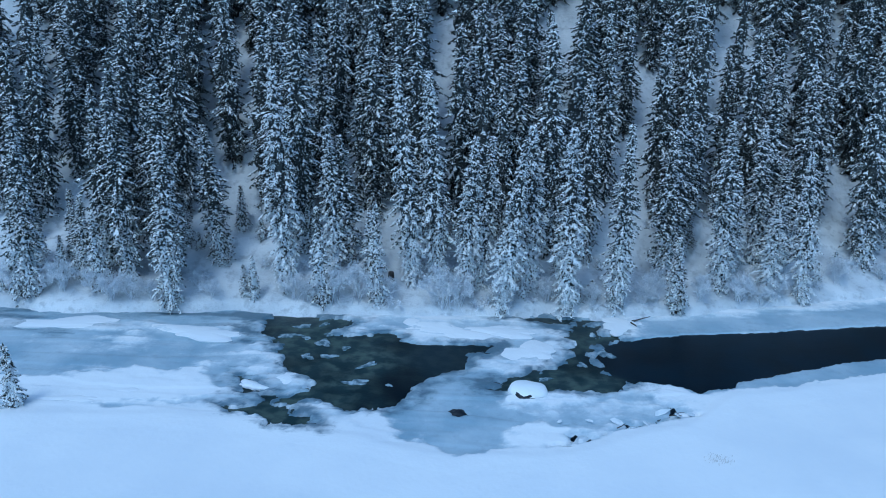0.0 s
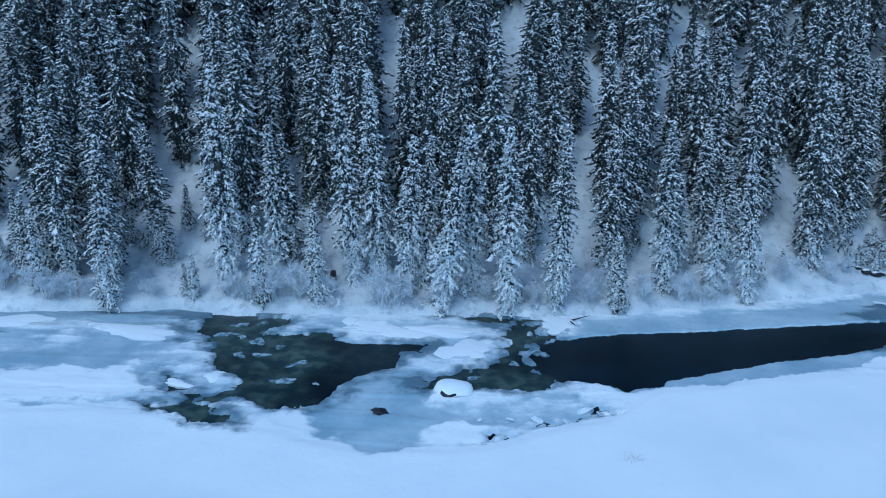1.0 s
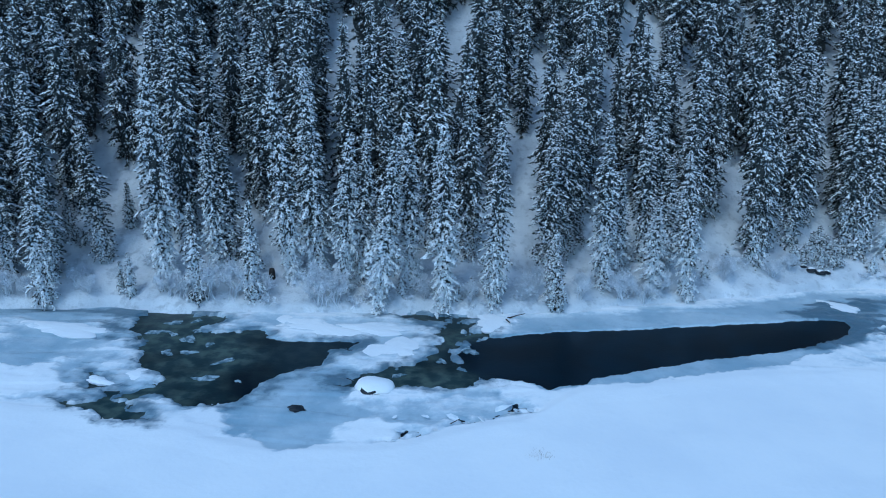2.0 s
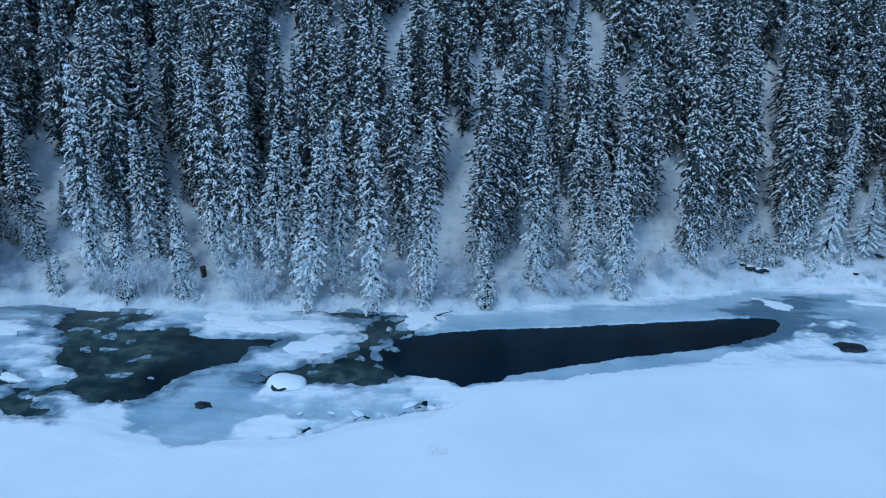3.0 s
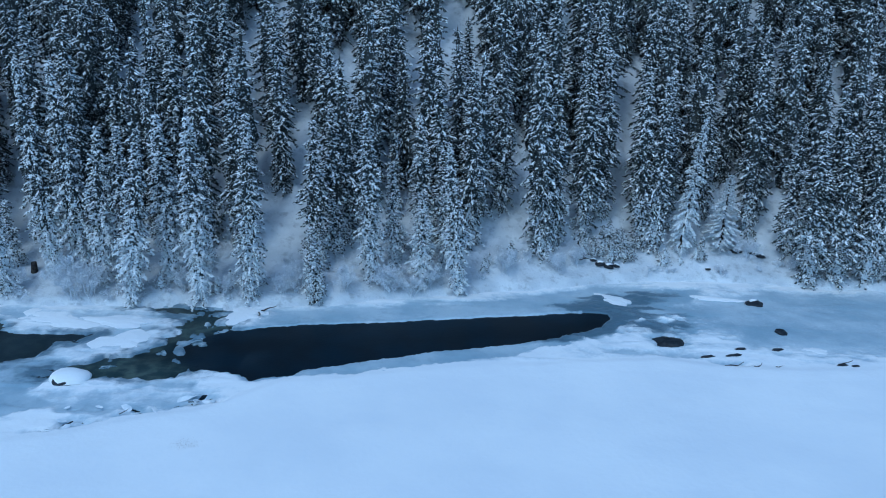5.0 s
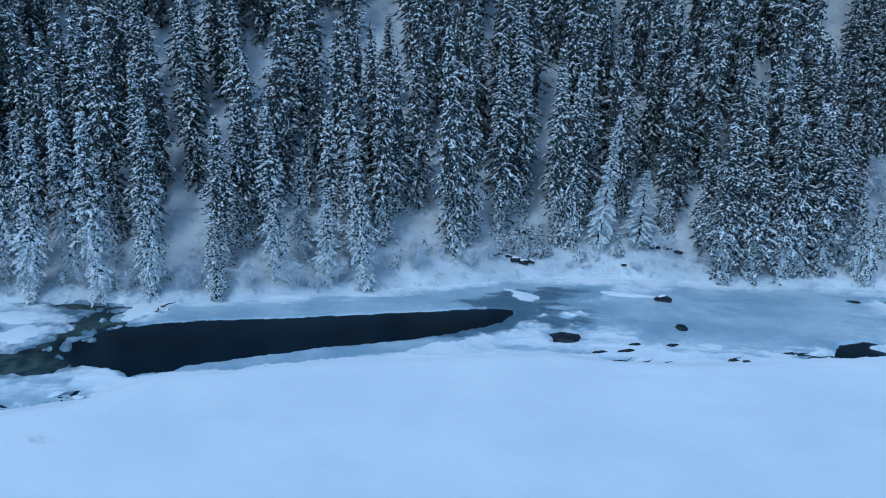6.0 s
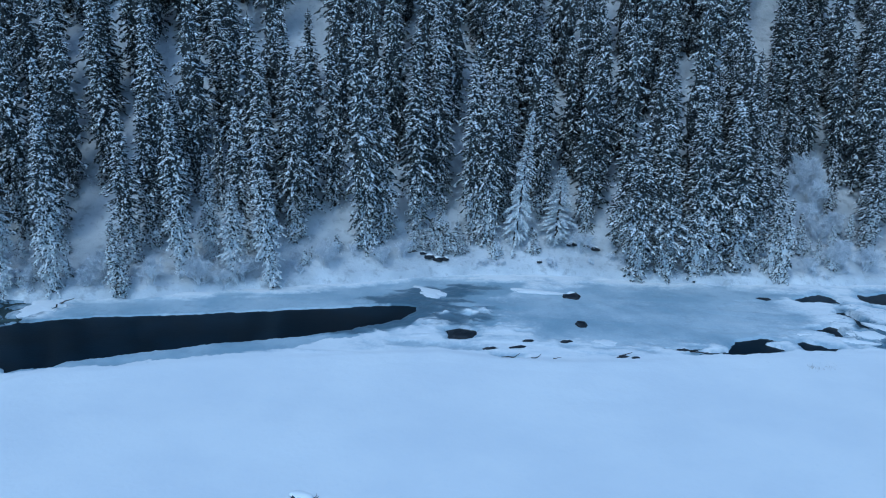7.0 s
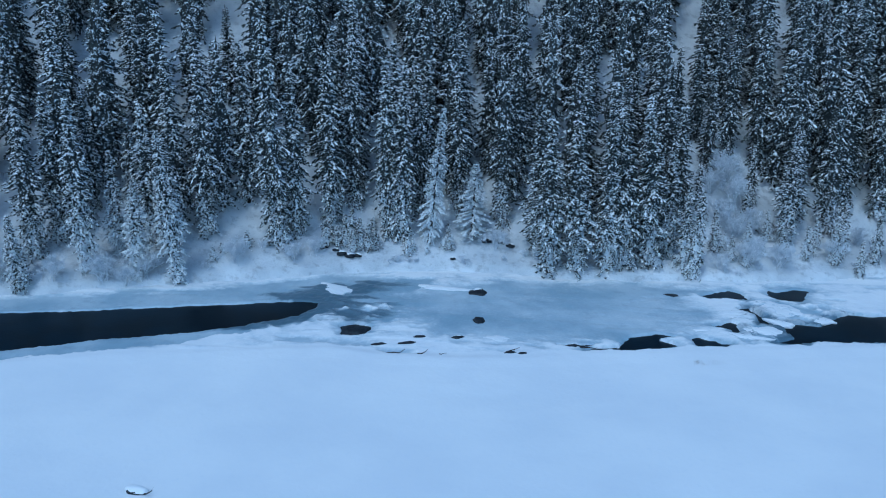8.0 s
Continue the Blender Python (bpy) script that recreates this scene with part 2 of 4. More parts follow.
# outlines of open water, thin grey ice and snow-covered plates, laid on the plan to fit the camera's view
GREEN_POOL = [(-15.2, 108), (-15, 112), (-13.1, 112.9), (-9.4, 112), (-7, 111.1), (-8.5, 108.4), (-8.7, 106), (-3.5, 107), (-2.4, 104), (-0.4, 103.2), (1.4, 104.2), (4.7, 104.7), (4.4, 102.1), (2.7, 101.5), (2.5, 97.1), (0.7, 95.3), (-1.1, 92.3), (-2, 87.5), (-3.8, 85.7), (-5.5, 85.1), (-8, 87.8), (-10.2, 86.4), (-11.4, 86.8), (-8.4, 89.9), (-8.8, 92.2), (-11, 95.5), (-11.3, 98.4), (-14.3, 104.2)]
LOW_POOL = [(-14, 85.5), (-12.2, 86.4), (-10.1, 86.2), (-8.8, 85), (-7.3, 81.1), (-10.4, 82.6), (-12.5, 83.6)]
LOW_SLOT = [(-14.5, 92.7), (-13, 91.4), (-11, 87.9), (-12, 87.3), (-13.2, 89.3)]
MID_POOL = [(14.8, 114.2), (13, 112.4), (11.3, 110.7), (11.1, 107.2), (12.2, 105.1), (10.7, 101.7), (10, 98.2), (6.1, 94.8), (4.6, 91.4), (7.1, 91.9), (11.7, 91.7), (15.2, 92.8), (15.1, 95.5), (13.1, 97.8), (12.8, 102), (13.1, 105.2), (15.7, 107.1), (15.8, 109.8), (13.6, 108.5)]
FAR_CHANNEL = [(5.4, 114.4), (7.5, 113.8), (10.5, 112.3), (13.6, 113.6), (14.8, 115), (11.6, 114.6), (9.1, 115.2), (7.3, 115.6)]
RUN = [(13.2, 102.1), (14.8, 106), (17.8, 108.7), (22.5, 110.8), (27.4, 112), (32.4, 113.9), (37.6, 115.6), (42.9, 117.6), (48.1, 119.5), (49.5, 118.6), (49.5, 116.4), (48.2, 113.6), (46.0, 111.0), (44.0, 109.0), (41.2, 106.8), (37.3, 104.8), (32.6, 102.1), (28.2, 99.2), (23.7, 95.9), (23.3, 94.6), (21.2, 94), (20.3, 92.9), (19.3, 94.3), (16.2, 95.3), (14.3, 97.4)]
RUN_HEAD = [(13.2, 98.7), (15, 100.6), (15.4, 105.6), (15.8, 107.6), (18, 108.2), (17.5, 97.7), (15.6, 94.6)]
ROCK_HOLE = [(52.6, 110.3), (53.5, 111.3), (55, 110.7), (55.4, 109.3), (54.3, 107.6), (52.9, 107.6)]
EDGE_POOL = [(75.8, 104.8), (76.6, 107.4), (77.8, 110.2), (79.7, 111.1), (80.5, 111.9), (82.0, 110.7), (80.1, 109.9), (81.6, 107.8), (79.6, 105.9), (77.8, 105.2)]
EDGE_SLOT = [(83.0, 110.3), (83.8, 111.2), (85.4, 109.3), (86.4, 109.1), (85.4, 107.4), (83.2, 107.4)]
SHORE_POOL = [(87.1, 128.2), (89.3, 129.9), (90.3, 131.2), (91.2, 130.0), (91.7, 126.3), (90.7, 126.6), (89.5, 127.2), (87.7, 126.5)]
SHORE_BAY = [(94.6, 131.9), (95.2, 130.9), (97.6, 132.4), (98.9, 131.9), (96.7, 126.6), (94.9, 126.7), (94.0, 128.2)]
LEAD = [(89.7, 122.7), (90.7, 123.3), (91.0, 121.6), (91.3, 119.8), (91.3, 116.9), (90.6, 117.5), (90.6, 119.7), (89.7, 121.4)]
LEAD_END = [(85.8, 115.1), (87.0, 116.1), (87.9, 117.5), (88.3, 116.3), (88.0, 113.5), (87.4, 112.0), (87.3, 114.1), (86.4, 114.6)]
EDGE_TAIL = [(73.1, 104.5), (74.5, 106.1), (75.6, 106.3), (76.3, 106.8), (76.1, 105.6), (74.1, 104.8)]
EDGE_LINE = [(71.4, 106.6), (74.5, 107.3), (74.1, 106.4), (72.2, 106.1)]
LAST_RUN = [(92.6, 116.5), (94.1, 117.2), (96, 116.6), (97.7, 119.3), (100.1, 122.1), (102, 121.3), (106, 123), (126, 127), (126, 118), (107.8, 112), (102.1, 111.8), (99, 111.4), (96.7, 110.1), (93.8, 110.3), (90.3, 110), (92.5, 111.8), (92.4, 114.4)]
CRACKS = [[(57.0, 102.3), (59.5, 102.6), (59.5, 102.3), (57.2, 102.0)], [(1.8, 85.2), (2.6, 86.1), (3.0, 85.7), (2.4, 85.0)]]
CRACK_LINES = [[(8.2, 79.3), (8.9, 79.5), (9.4, 79.3)], [(9.6, 79.8), (9.9, 81.0), (10.2, 81.9), (10.8, 82.0), (11.2, 81.2), (10.6, 80.5), (9.9, 80.3)], [(12.0, 81.9), (12.7, 82.9), (13.5, 83.5), (14.1, 84.3), (15.0, 84.7), (15.9, 85.1)], [(13.1, 85.3), (13.7, 84.8), (14.1, 84.3)], [(15.9, 85.3), (16.5, 86.6), (17.2, 87.1), (17.6, 88.9)], [(16.9, 86.9), (17.8, 86.5), (18.6, 86.9), (19.3, 87.4)], [(17.3, 87.9), (18.2, 88.2), (18.7, 87.6)], [(16.2, 86.3), (17.0, 86.1), (17.8, 86.5)], [(9.2, 84.0), (9.9, 84.2)], [(11.0, 84.5), (11.7, 84.7)]]
SHALLOWS = [GREEN_POOL, LOW_POOL, LOW_SLOT, MID_POOL, FAR_CHANNEL]
DEEPS = [RUN, RUN_HEAD, ROCK_HOLE, EDGE_POOL, EDGE_SLOT, SHORE_POOL, SHORE_BAY, LEAD, LEAD_END, LAST_RUN, EDGE_TAIL, EDGE_LINE] + CRACKS
SLUSH = [(-1.8, 90.5), (1.2, 94.6), (5.1, 96.7), (6, 90.2), (4.5, 87.3), (6.9, 85), (5.8, 81.9), (5.5, 79.1), (3.7, 77.2), (1.6, 77.2), (0, 79.5), (-1.8, 79.8), (-2.9, 84.4)]
GREY_SHELF = [(23.7, 95.9), (28.2, 99.2), (32.6, 102.1), (41.2, 107), (44.3, 109), (45.2, 107.6), (42, 104), (37.2, 100.7), (32.7, 98.7), (28, 94.9)]
UPPER_MARGIN = [(18, 108.5), (27, 112), (38, 116), (49, 119.5), (56, 127), (60, 131), (52, 130), (45, 126.5), (36, 121.5), (28, 118), (19, 115)]
END_WASH = [(44.5, 121.5), (48, 125), (54, 128.5), (57, 126), (53, 119.5), (50, 117.5), (46, 119.5)]
RIGHT_ICE = [(57, 121), (64, 130), (74, 131), (84, 131), (86, 122), (84, 112), (76, 110), (70, 107), (62, 110)]
HEAD_SLUSH = [(45, 121), (49, 119), (44, 111), (41, 107.5), (45, 108.5), (51, 111), (57, 112), (58, 118), (55, 124), (60, 129), (52, 129), (47, 126)]
POOL_SLUSH = [(88, 115), (91, 126), (97, 126), (102, 121), (101, 112), (95, 108.5), (87, 109.5)]
SLUSH_EAST = [(3.1, 89.1), (7.2, 88.1), (11.3, 89.6), (15.6, 92.2), (19.2, 90.6), (17.6, 87.1), (13.5, 85.0), (8.8, 84.1), (5.0, 84.2)]
ISTHMUS = [(-3.0, 109.2), (4.1, 105.4), (2.6, 98.1), (-0.9, 92.9), (2.6, 90.5), (7.1, 97.1), (10.7, 99.3), (9.8, 108.2), (14.1, 115.1), (1.7, 113.1)]
MARGIN_LEFT = [(-60, 110.5), (-33.5, 110.5), (-24.1, 113.2), (-16.6, 112.2), (-14.1, 102.6), (-18.4, 101.0), (-24.8, 103.7), (-29.7, 101.5), (-60, 101)]
LEFT_WASH = [(-60, 100), (-29.7, 100.2), (-20.6, 100.7), (-15.0, 102.4), (-13.1, 95.8), (-15.7, 92.3), (-23.0, 93.6), (-26.3, 90.8), (-60, 90)]
LEFT_PLATE = [(-40, 90), (-26.5, 91.5), (-22.8, 93.1), (-17.3, 93.3), (-15.0, 89.5), (-17.3, 85.7), (-24.1, 84.8), (-40, 84)]
LEFT_ICE = [(-60, 90), (-28, 89), (-20, 92), (-16, 98), (-19, 103), (-28, 103), (-60, 103)]
FAR_LEFT = [(-60, 111.5), (-33, 111), (-15, 114), (-13.5, 109.5), (-19, 108.8), (-24, 109), (-30, 107), (-60, 107)]

# ---- ground: one sheet to the horizon ----
gxs = np.concatenate([np.linspace(-1600, -120, 18)[:-1], np.linspace(-120, -56, 40)[:-1], np.arange(-56, 128, 0.75), np.linspace(128, 190, 40)[1:], np.linspace(190, 1700, 18)[1:]])
gys = np.concatenate([np.linspace(-1500, 20, 16)[:-1], np.linspace(20, 64, 40)[:-1], np.arange(64, 150, 0.55), np.arange(150, 200, 1.0), np.linspace(200, 340, 40), np.linspace(340, 1800, 14)[1:]])
GX, GY = np.meshgrid(gxs, gys)
gz = ground_height(GX, GY)
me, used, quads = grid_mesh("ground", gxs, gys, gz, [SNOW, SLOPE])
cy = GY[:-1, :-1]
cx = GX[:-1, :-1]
# the far side, from its shore up, takes the shade-greyed snow
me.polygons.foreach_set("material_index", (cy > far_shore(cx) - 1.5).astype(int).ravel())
tagged(new("ground", me), "deep smooth snow on the bank and rough snow on the slope", "ground", kind="structure")

# ---- river ice and water ----
ixs = np.arange(-64, 128, 0.19)
iys = np.arange(70, 147, 0.26)
IX, IY = np.meshgrid(ixs, iys)
wx = IX + 1.5 * (fbm(IX * 0.55, IY * 0.40, 61) - 0.5) + 0.9 * (fbm(IX * 2.2, IY * 1.6, 62) - 0.5)
wy = IY + 2.6 * (fbm(IX * 0.45, IY * 0.40, 63) - 0.5) + 1.7 * (fbm(IX * 2.0, IY * 1.6, 64) - 0.5)
rx, ry = IX + 0.5 * (fbm(IX * 0.5, IY * 0.4, 65) - 0.5), IY + 0.7 * (fbm(IX * 0.6, IY * 0.5, 66) - 0.5) + 0.8 * (fbm(IX * 1.7, IY * 0.9, 106) - 0.5)
shallow = np.min([inside(wx, wy, o) for o in SHALLOWS], axis=0)
deep = np.minimum(np.min([inside(rx, ry, o) for o in DEEPS[:2]], axis=0), np.min([inside(IX + 0.4 * (wx - IX), IY + 0.4 * (wy - IY), o) for o in DEEPS[2:]], axis=0))
shallow = shallow + 2.6 * (fbm(IX * 1.05, IY * 0.75, 67) - 0.5) * (0.25 + 0.75 * smooth(IX, -7.0, -11.0) + 0.35 * smooth(IX, 4.0, 8.0))
crack = np.min([beside(rx + 0.25 * (fbm(IX * 3.0, IY * 2.0, 68) - 0.5), ry, line) for line in CRACK_LINES], axis=0)
deep = np.minimum(deep, crack - 0.05 - 0.20 * np.clip(vnoise(IX * 1.3, IY, 69) - 0.3, 0, 1))
open_water = np.minimum(shallow, deep)


def patch(outline, fade):
    return smooth(-inside(wx, wy, outline), -fade, fade)


cover = 0.66 + 0.9 * (fbm(IX * 0.28, IY * 0.2, 71) - 0.5) + 0.5 * (fbm(IX * 1.1, IY * 0.8, 72) - 0.5)
for outline, amount, fade in ((SLUSH, 0.75, 0.8), (GREY_SHELF, 0.8, 0.3), (END_WASH, 0.6, 1.2), (UPPER_MARGIN, 0.72, 2.0), (RIGHT_ICE, 0.38, 3.0), (LEFT_ICE, 0.42, 1.5), (FAR_LEFT, 0.5, 0.6), (MARGIN_LEFT, 0.40, 1.2), (LEFT_WASH, 0.10, 1.5), (LEFT_PLATE, -0.45, 0.5), (SLUSH_EAST, 0.42, 0.9), (ISTHMUS, 0.20, 1.2), (HEAD_SLUSH, 0.62, 1.5), (POOL_SLUSH, 0.3, 2.0)):
    cover = cover - amount * patch(outline, fade)
cover = cover - 0.45 * smooth(open_water, 1.1, 0.1) * (0.4 + vnoise(IX * 0.5, IY * 0.4, 75))
wet = 1.1 * smooth(shallow, 3.2, 0.0) * fbm(IX * 0.9 + 9, IY * 0.65, 91) * 1.25 + 0.25 * smooth(deep, 1.6, 0.0) * fbm(IX * 0.5, IY * 0.6, 92)
wet = wet + 0.55 * patch(FAR_LEFT, 0.7) * (0.4 + fbm(IX * 0.35, IY * 0.9, 93)) + 0.55 * patch(MARGIN_LEFT, 1.0) * smooth(fbm(IX * 0.22, IY * 0.55, 98), 0.38, 0.66) + 0.40 * patch(ISTHMUS, 1.5) * smooth(fbm(IX * 0.4, IY * 0.45, 99), 0.48, 0.70) + 0.35 * patch(UPPER_MARGIN, 2.5) * smooth(deep, 5.0, 0.5) * (0.4 + fbm(IX * 0.25, IY * 0.8, 94))
wet = wet + 0.6 * patch(END_WASH, 1.4) + 0.8 * patch(HEAD_SLUSH, 1.5) * smooth(fbm(IX * 0.3, IY * 0.8, 95), 0.35, 0.62) + 0.22 * patch(SLUSH, 1.0) * fbm(IX * 0.5, IY * 0.5, 96)
wet = np.clip(wet, 0, 1)
still = 0.75 * patch(RIGHT_ICE, 3.0)
cover = cover * (1 - still) + (0.26 + 0.30 * (fbm(IX * 0.12, IY * 0.3, 104) - 0.5)) * still
terrace = np.floor(5 * fbm(IX * 0.07 + 3, IY * 0.22, 81, 3) + 0.35 * fbm(IX * 0.9, IY * 0.7, 82, 3))
rim = (np.abs(terrace - np.roll(terrace, 1, axis=0)) > 0.5) & (vnoise(IX * 0.35, IY * 0.5, 97) > 0.45)
wet = np.clip(wet + 0.22 * rim * smooth(IX, 2.0, -12.0) + 0.3 * rim * smooth(IX, 72.0, 80.0), 0, 1)
cover = cover + (1 - still) * (0.18 * (np.mod(terrace, 2) - 0.5) + 0.35 * (fbm(IX * 0.12, IY * 0.9, 83) - 0.5))
cover = cover + 0.7 * smooth(IY - near_bank(IX), 2.4, 0.2) * (1 - patch(SLUSH, 0.8)) * (1 - patch(GREY_SHELF, 0.5))
head = np.maximum(patch(HEAD_SLUSH, 2.5), patch(POOL_SLUSH, 2.5))
swirl = fbm(wx * 0.75 + 2.5 * fbm(IX * 0.3, IY * 0.25, 101), wy * 0.5 + 3.0 * fbm(IX * 0.25, IY * 0.2, 102), 103, 5)
cover = np.clip(cover + head * 2.4 * (swirl - 0.47), 0, 1)
wet = np.clip(wet + 0.45 * patch(HEAD_SLUSH, 1.5) * smooth(deep, 6.0, 0.5) + head * smooth(deep, 2.8, 0.2) * (0.50 + 0.5 * smooth(swirl, 0.54, 0.42)), 0, 1)
lift = 0.02 + 0.14 * smooth(cover, 0.35, 0.6) + 0.10 * (fbm(IX * 0.6, IY * 0.5, 77) - 0.5) + 0.03 * (np.mod(terrace, 3) - 1) + head * 0.5 * (swirl - 0.45)
edge = smooth(open_water, -0.14, 0.12)
iz = -0.45 + (0.43 + lift) * edge
a, b = near_bank(IX), far_shore(IX)
rise = smooth(IY - a, 2.2, -0.6) * smooth(open_water, 0.05, 0.5)
iz = iz * (1 - rise) + rise * (near_level(IX, IY) - 0.045 + 0.075 * smooth(IY - a, -6.0, -0.8) - 0.06 * smooth(IY - a, -0.2, 2.0))
keep = ((IY > a - 6.0) & (IY < b + 0.9) & (open_water > -0.6))[:-1, :-1]
me, used, quads = grid_mesh("river_ice", ixs, iys, iz, [ICE], keep)
att = me.attributes.new("cover", "FLOAT", "POINT")
att.data.foreach_set("value", cover.ravel()[used])
att = me.attributes.new("wet", "FLOAT", "POINT")
att.data.foreach_set("value", wet.ravel()[used])
tagged(new("river_ice", me), "grey river ice partly covered with drifted snow", "ice", kind="structure")

wxs, wys = np.arange(-64, 128, 0.8), np.arange(74, 147, 0.8)
WX, WY = np.meshgrid(wxs, wys)
me, used, quads = grid_mesh("water", wxs, wys, np.full(WX.shape, -0.16), [WATER], ((WY > near_bank(WX) - 1.2) & (WY < far_shore(WX) + 1.2))[:-1, :-1])
att = me.attributes.new("shallow", "FLOAT", "POINT")
sh = smooth(np.min([inside(WX, WY, o) for o in SHALLOWS], axis=0), 1.5, -0.5) * smooth(inside(WX, WY, RUN), -0.5, 2.0) * (1 - 0.75 * smooth(WX, -5.0, -1.0) * smooth(WX, 6.0, 5.0))
att.data.foreach_set("value", sh.ravel()[used])
tagged(new("water", me), "still dark river water in holes between the ice", "water", kind="structure")


# ---- conifers ----
def spruce_meshes(seed, tiers, per, twigs, high=20.0, reach=1.9, full=0.5, snowy=0.6, needles=None, core=True, fine=1.0):
    """Trunk, needles and snow of one spruce: tiers of drooping boughs, each a ridge of needles with side twigs and clumps of snow, round a ragged dark core."""
    rng = random.Random(seed)
    needles = needles or NEEDLES
    nv, nf, sv, sf = [], [], [], []

    def outline(h):
        return reach * min(1.0, ((1 - h) / full) ** 0.95 + 0.02) * (0.62 + 0.38 * float(smooth(h, -0.02, 0.40))) * (1 + 0.12 * math.sin(h * 17 + seed) + 0.09 * math.sin(h * 41 + 2 * seed))

    def tent(vs, fs, p, q, m, w, sag, lift=0.0):
        """A ridge from p over m to q, whose sides fall away on both hands."""
        dx, dy = q[0] - p[0], q[1] - p[1]
        n = math.hypot(dx, dy) + 1e-6
        sx, sy = -dy / n * w, dx / n * w
        i = len(vs)
        k0, k1 = rng.uniform(0.75, 1.25), rng.uniform(0.75, 1.25)
        vs.extend([p, (m[0], m[1], m[2] + lift), (m[0] + sx * k0, m[1] + sy * k0, m[2] - sag * k0), (m[0] - sx * k1, m[1] - sy * k1, m[2] - sag * k1), q])
        fs.extend([(i, i + 1, i + 2), (i + 1, i + 4, i + 2), (i, i + 3, i + 1), (i + 1, i + 3, i + 4)])

    for k in range(tiers * per):
        h = 0.004 + 0.985 * (k // per + rng.random()) / tiers
        h = 1 - (1 - h) ** 0.95
        turn = 2.39996 * k + rng.uniform(-0.45, 0.45)
        length = outline(h) * rng.uniform(0.68, 1.05) * (1.2 if rng.random() < 0.08 else 1.0)
        rise, drop = 0.10 + 0.30 * h, rng.uniform(0.28, 0.58) + 0.50 * (1 - h) ** 1.5
        z0 = h * high + 0.15 * length
        ca, sa = math.cos(turn), math.sin(turn)
        bend = rng.uniform(-0.25, 0.25)

        def at(s):
            r, side = length * s, bend * length * s * s
            return (ca * r - sa * side, sa * r + ca * side, z0 + length * (rise * s - drop * s ** 1.7))

        # snowier towards the top; sparser snow below also stands in for self-shading
        loaded = snowy * rng.choice((0.55, 1.0, 1.3)) * (0.62 + 0.72 * h)
        body = 0.09 * fine + 0.04 * length
        for s0, s1 in ((0.05, 0.50), (0.36, 0.78), (0.66, 1.0)):
            mid = at(s0 + (s1 - s0) * 0.55)
            tent(nv, nf, at(s0), at(s1), mid, body * rng.uniform(0.8, 1.2), body * rng.uniform(1.2, 2.2))
            if s0 > 0.2 and rng.random() < loaded:
                p, q = at(s0 + rng.uniform(0.0, 0.10)), at(s1 - rng.uniform(0.0, 0.06))
                lift = rng.uniform(0.03, 0.09)
                tent(sv, sf, (p[0], p[1], p[2] + 0.02), (q[0], q[1], q[2] + 0.03), (mid[0], mid[1], mid[2] + 0.03), body * rng.uniform(0.5, 0.95), body * 0.5, lift)
        for j in range(twigs + (2 if length > 1.4 else 0)):
            s = rng.uniform(0.28, 0.98)
            p = at(s)
            way = turn + (1 if j % 2 else -1) * rng.uniform(0.45, 1.35)
            far, fall = fine * rng.uniform(0.22, 0.48) * (1.15 - 0.35 * s), rng.uniform(0.15, 1.1)
            q = (p[0] + math.cos(way) * far, p[1] + math.sin(way) * far, p[2] - far * fall)
            t = rng.uniform(0.45, 0.65)
            m = (p[0] + (q[0] - p[0]) * t, p[1] + (q[1] - p[1]) * t, p[2] + (q[2] - p[2]) * t ** 1.5)
            w = fine * rng.uniform(0.06, 0.11)
            tent(nv, nf, p, q, m, w, w * rng.uniform(0.8, 1.8))
            if rng.random() < loaded * 0.85:
                tent(sv, sf, (p[0], p[1], p[2] + 0.03), (q[0] * 0.9 + m[0] * 0.1, q[1] * 0.9 + m[1] * 0.1, q[2] + 0.06), (m[0], m[1], m[2] + 0.03), w * rng.uniform(0.5, 0.95), w * 0.45, rng.uniform(0.03, 0.07))
    # core cone, coloured darker as shade behind the boughs
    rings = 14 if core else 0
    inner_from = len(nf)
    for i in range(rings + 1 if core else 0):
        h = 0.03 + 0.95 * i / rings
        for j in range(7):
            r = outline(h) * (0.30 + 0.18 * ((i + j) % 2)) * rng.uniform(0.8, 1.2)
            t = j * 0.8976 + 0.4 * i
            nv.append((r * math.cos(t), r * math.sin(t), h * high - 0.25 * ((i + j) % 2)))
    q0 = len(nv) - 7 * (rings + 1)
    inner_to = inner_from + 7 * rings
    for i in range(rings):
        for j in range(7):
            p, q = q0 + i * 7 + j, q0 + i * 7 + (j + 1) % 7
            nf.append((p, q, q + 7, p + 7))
    q = len(nv)
    nv += [(0.10, 0, high * 0.955), (-0.06, 0.09, high * 0.955), (-0.06, -0.09, high * 0.955), (0, 0, high * 1.01)]
    nf += [(q, q + 1, q + 3), (q + 1, q + 2, q + 3), (q + 2, q, q + 3)]
    tv, tf = [], []
    for s, r in ((0.0, 0.30), (0.04, 0.22), (0.5, 0.12), (0.97, 0.03)):
        for j in range(8):
            tv.append((r * math.cos(j * 0.7854), r * math.sin(j * 0.7854), s * high - (0.5 if s == 0 else 0)))
    for i in range(3):
        for j in range(8):
            p, q = i * 8 + j, i * 8 + (j + 1) % 8
            tf.append((p, q, q + 8, p + 8))
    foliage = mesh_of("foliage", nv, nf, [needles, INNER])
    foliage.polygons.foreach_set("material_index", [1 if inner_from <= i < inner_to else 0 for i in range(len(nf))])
    return mesh_of("trunk", tv, tf, BARK, True), foliage, mesh_of("snow_cover", sv, sf, TREE_SNOW, True)


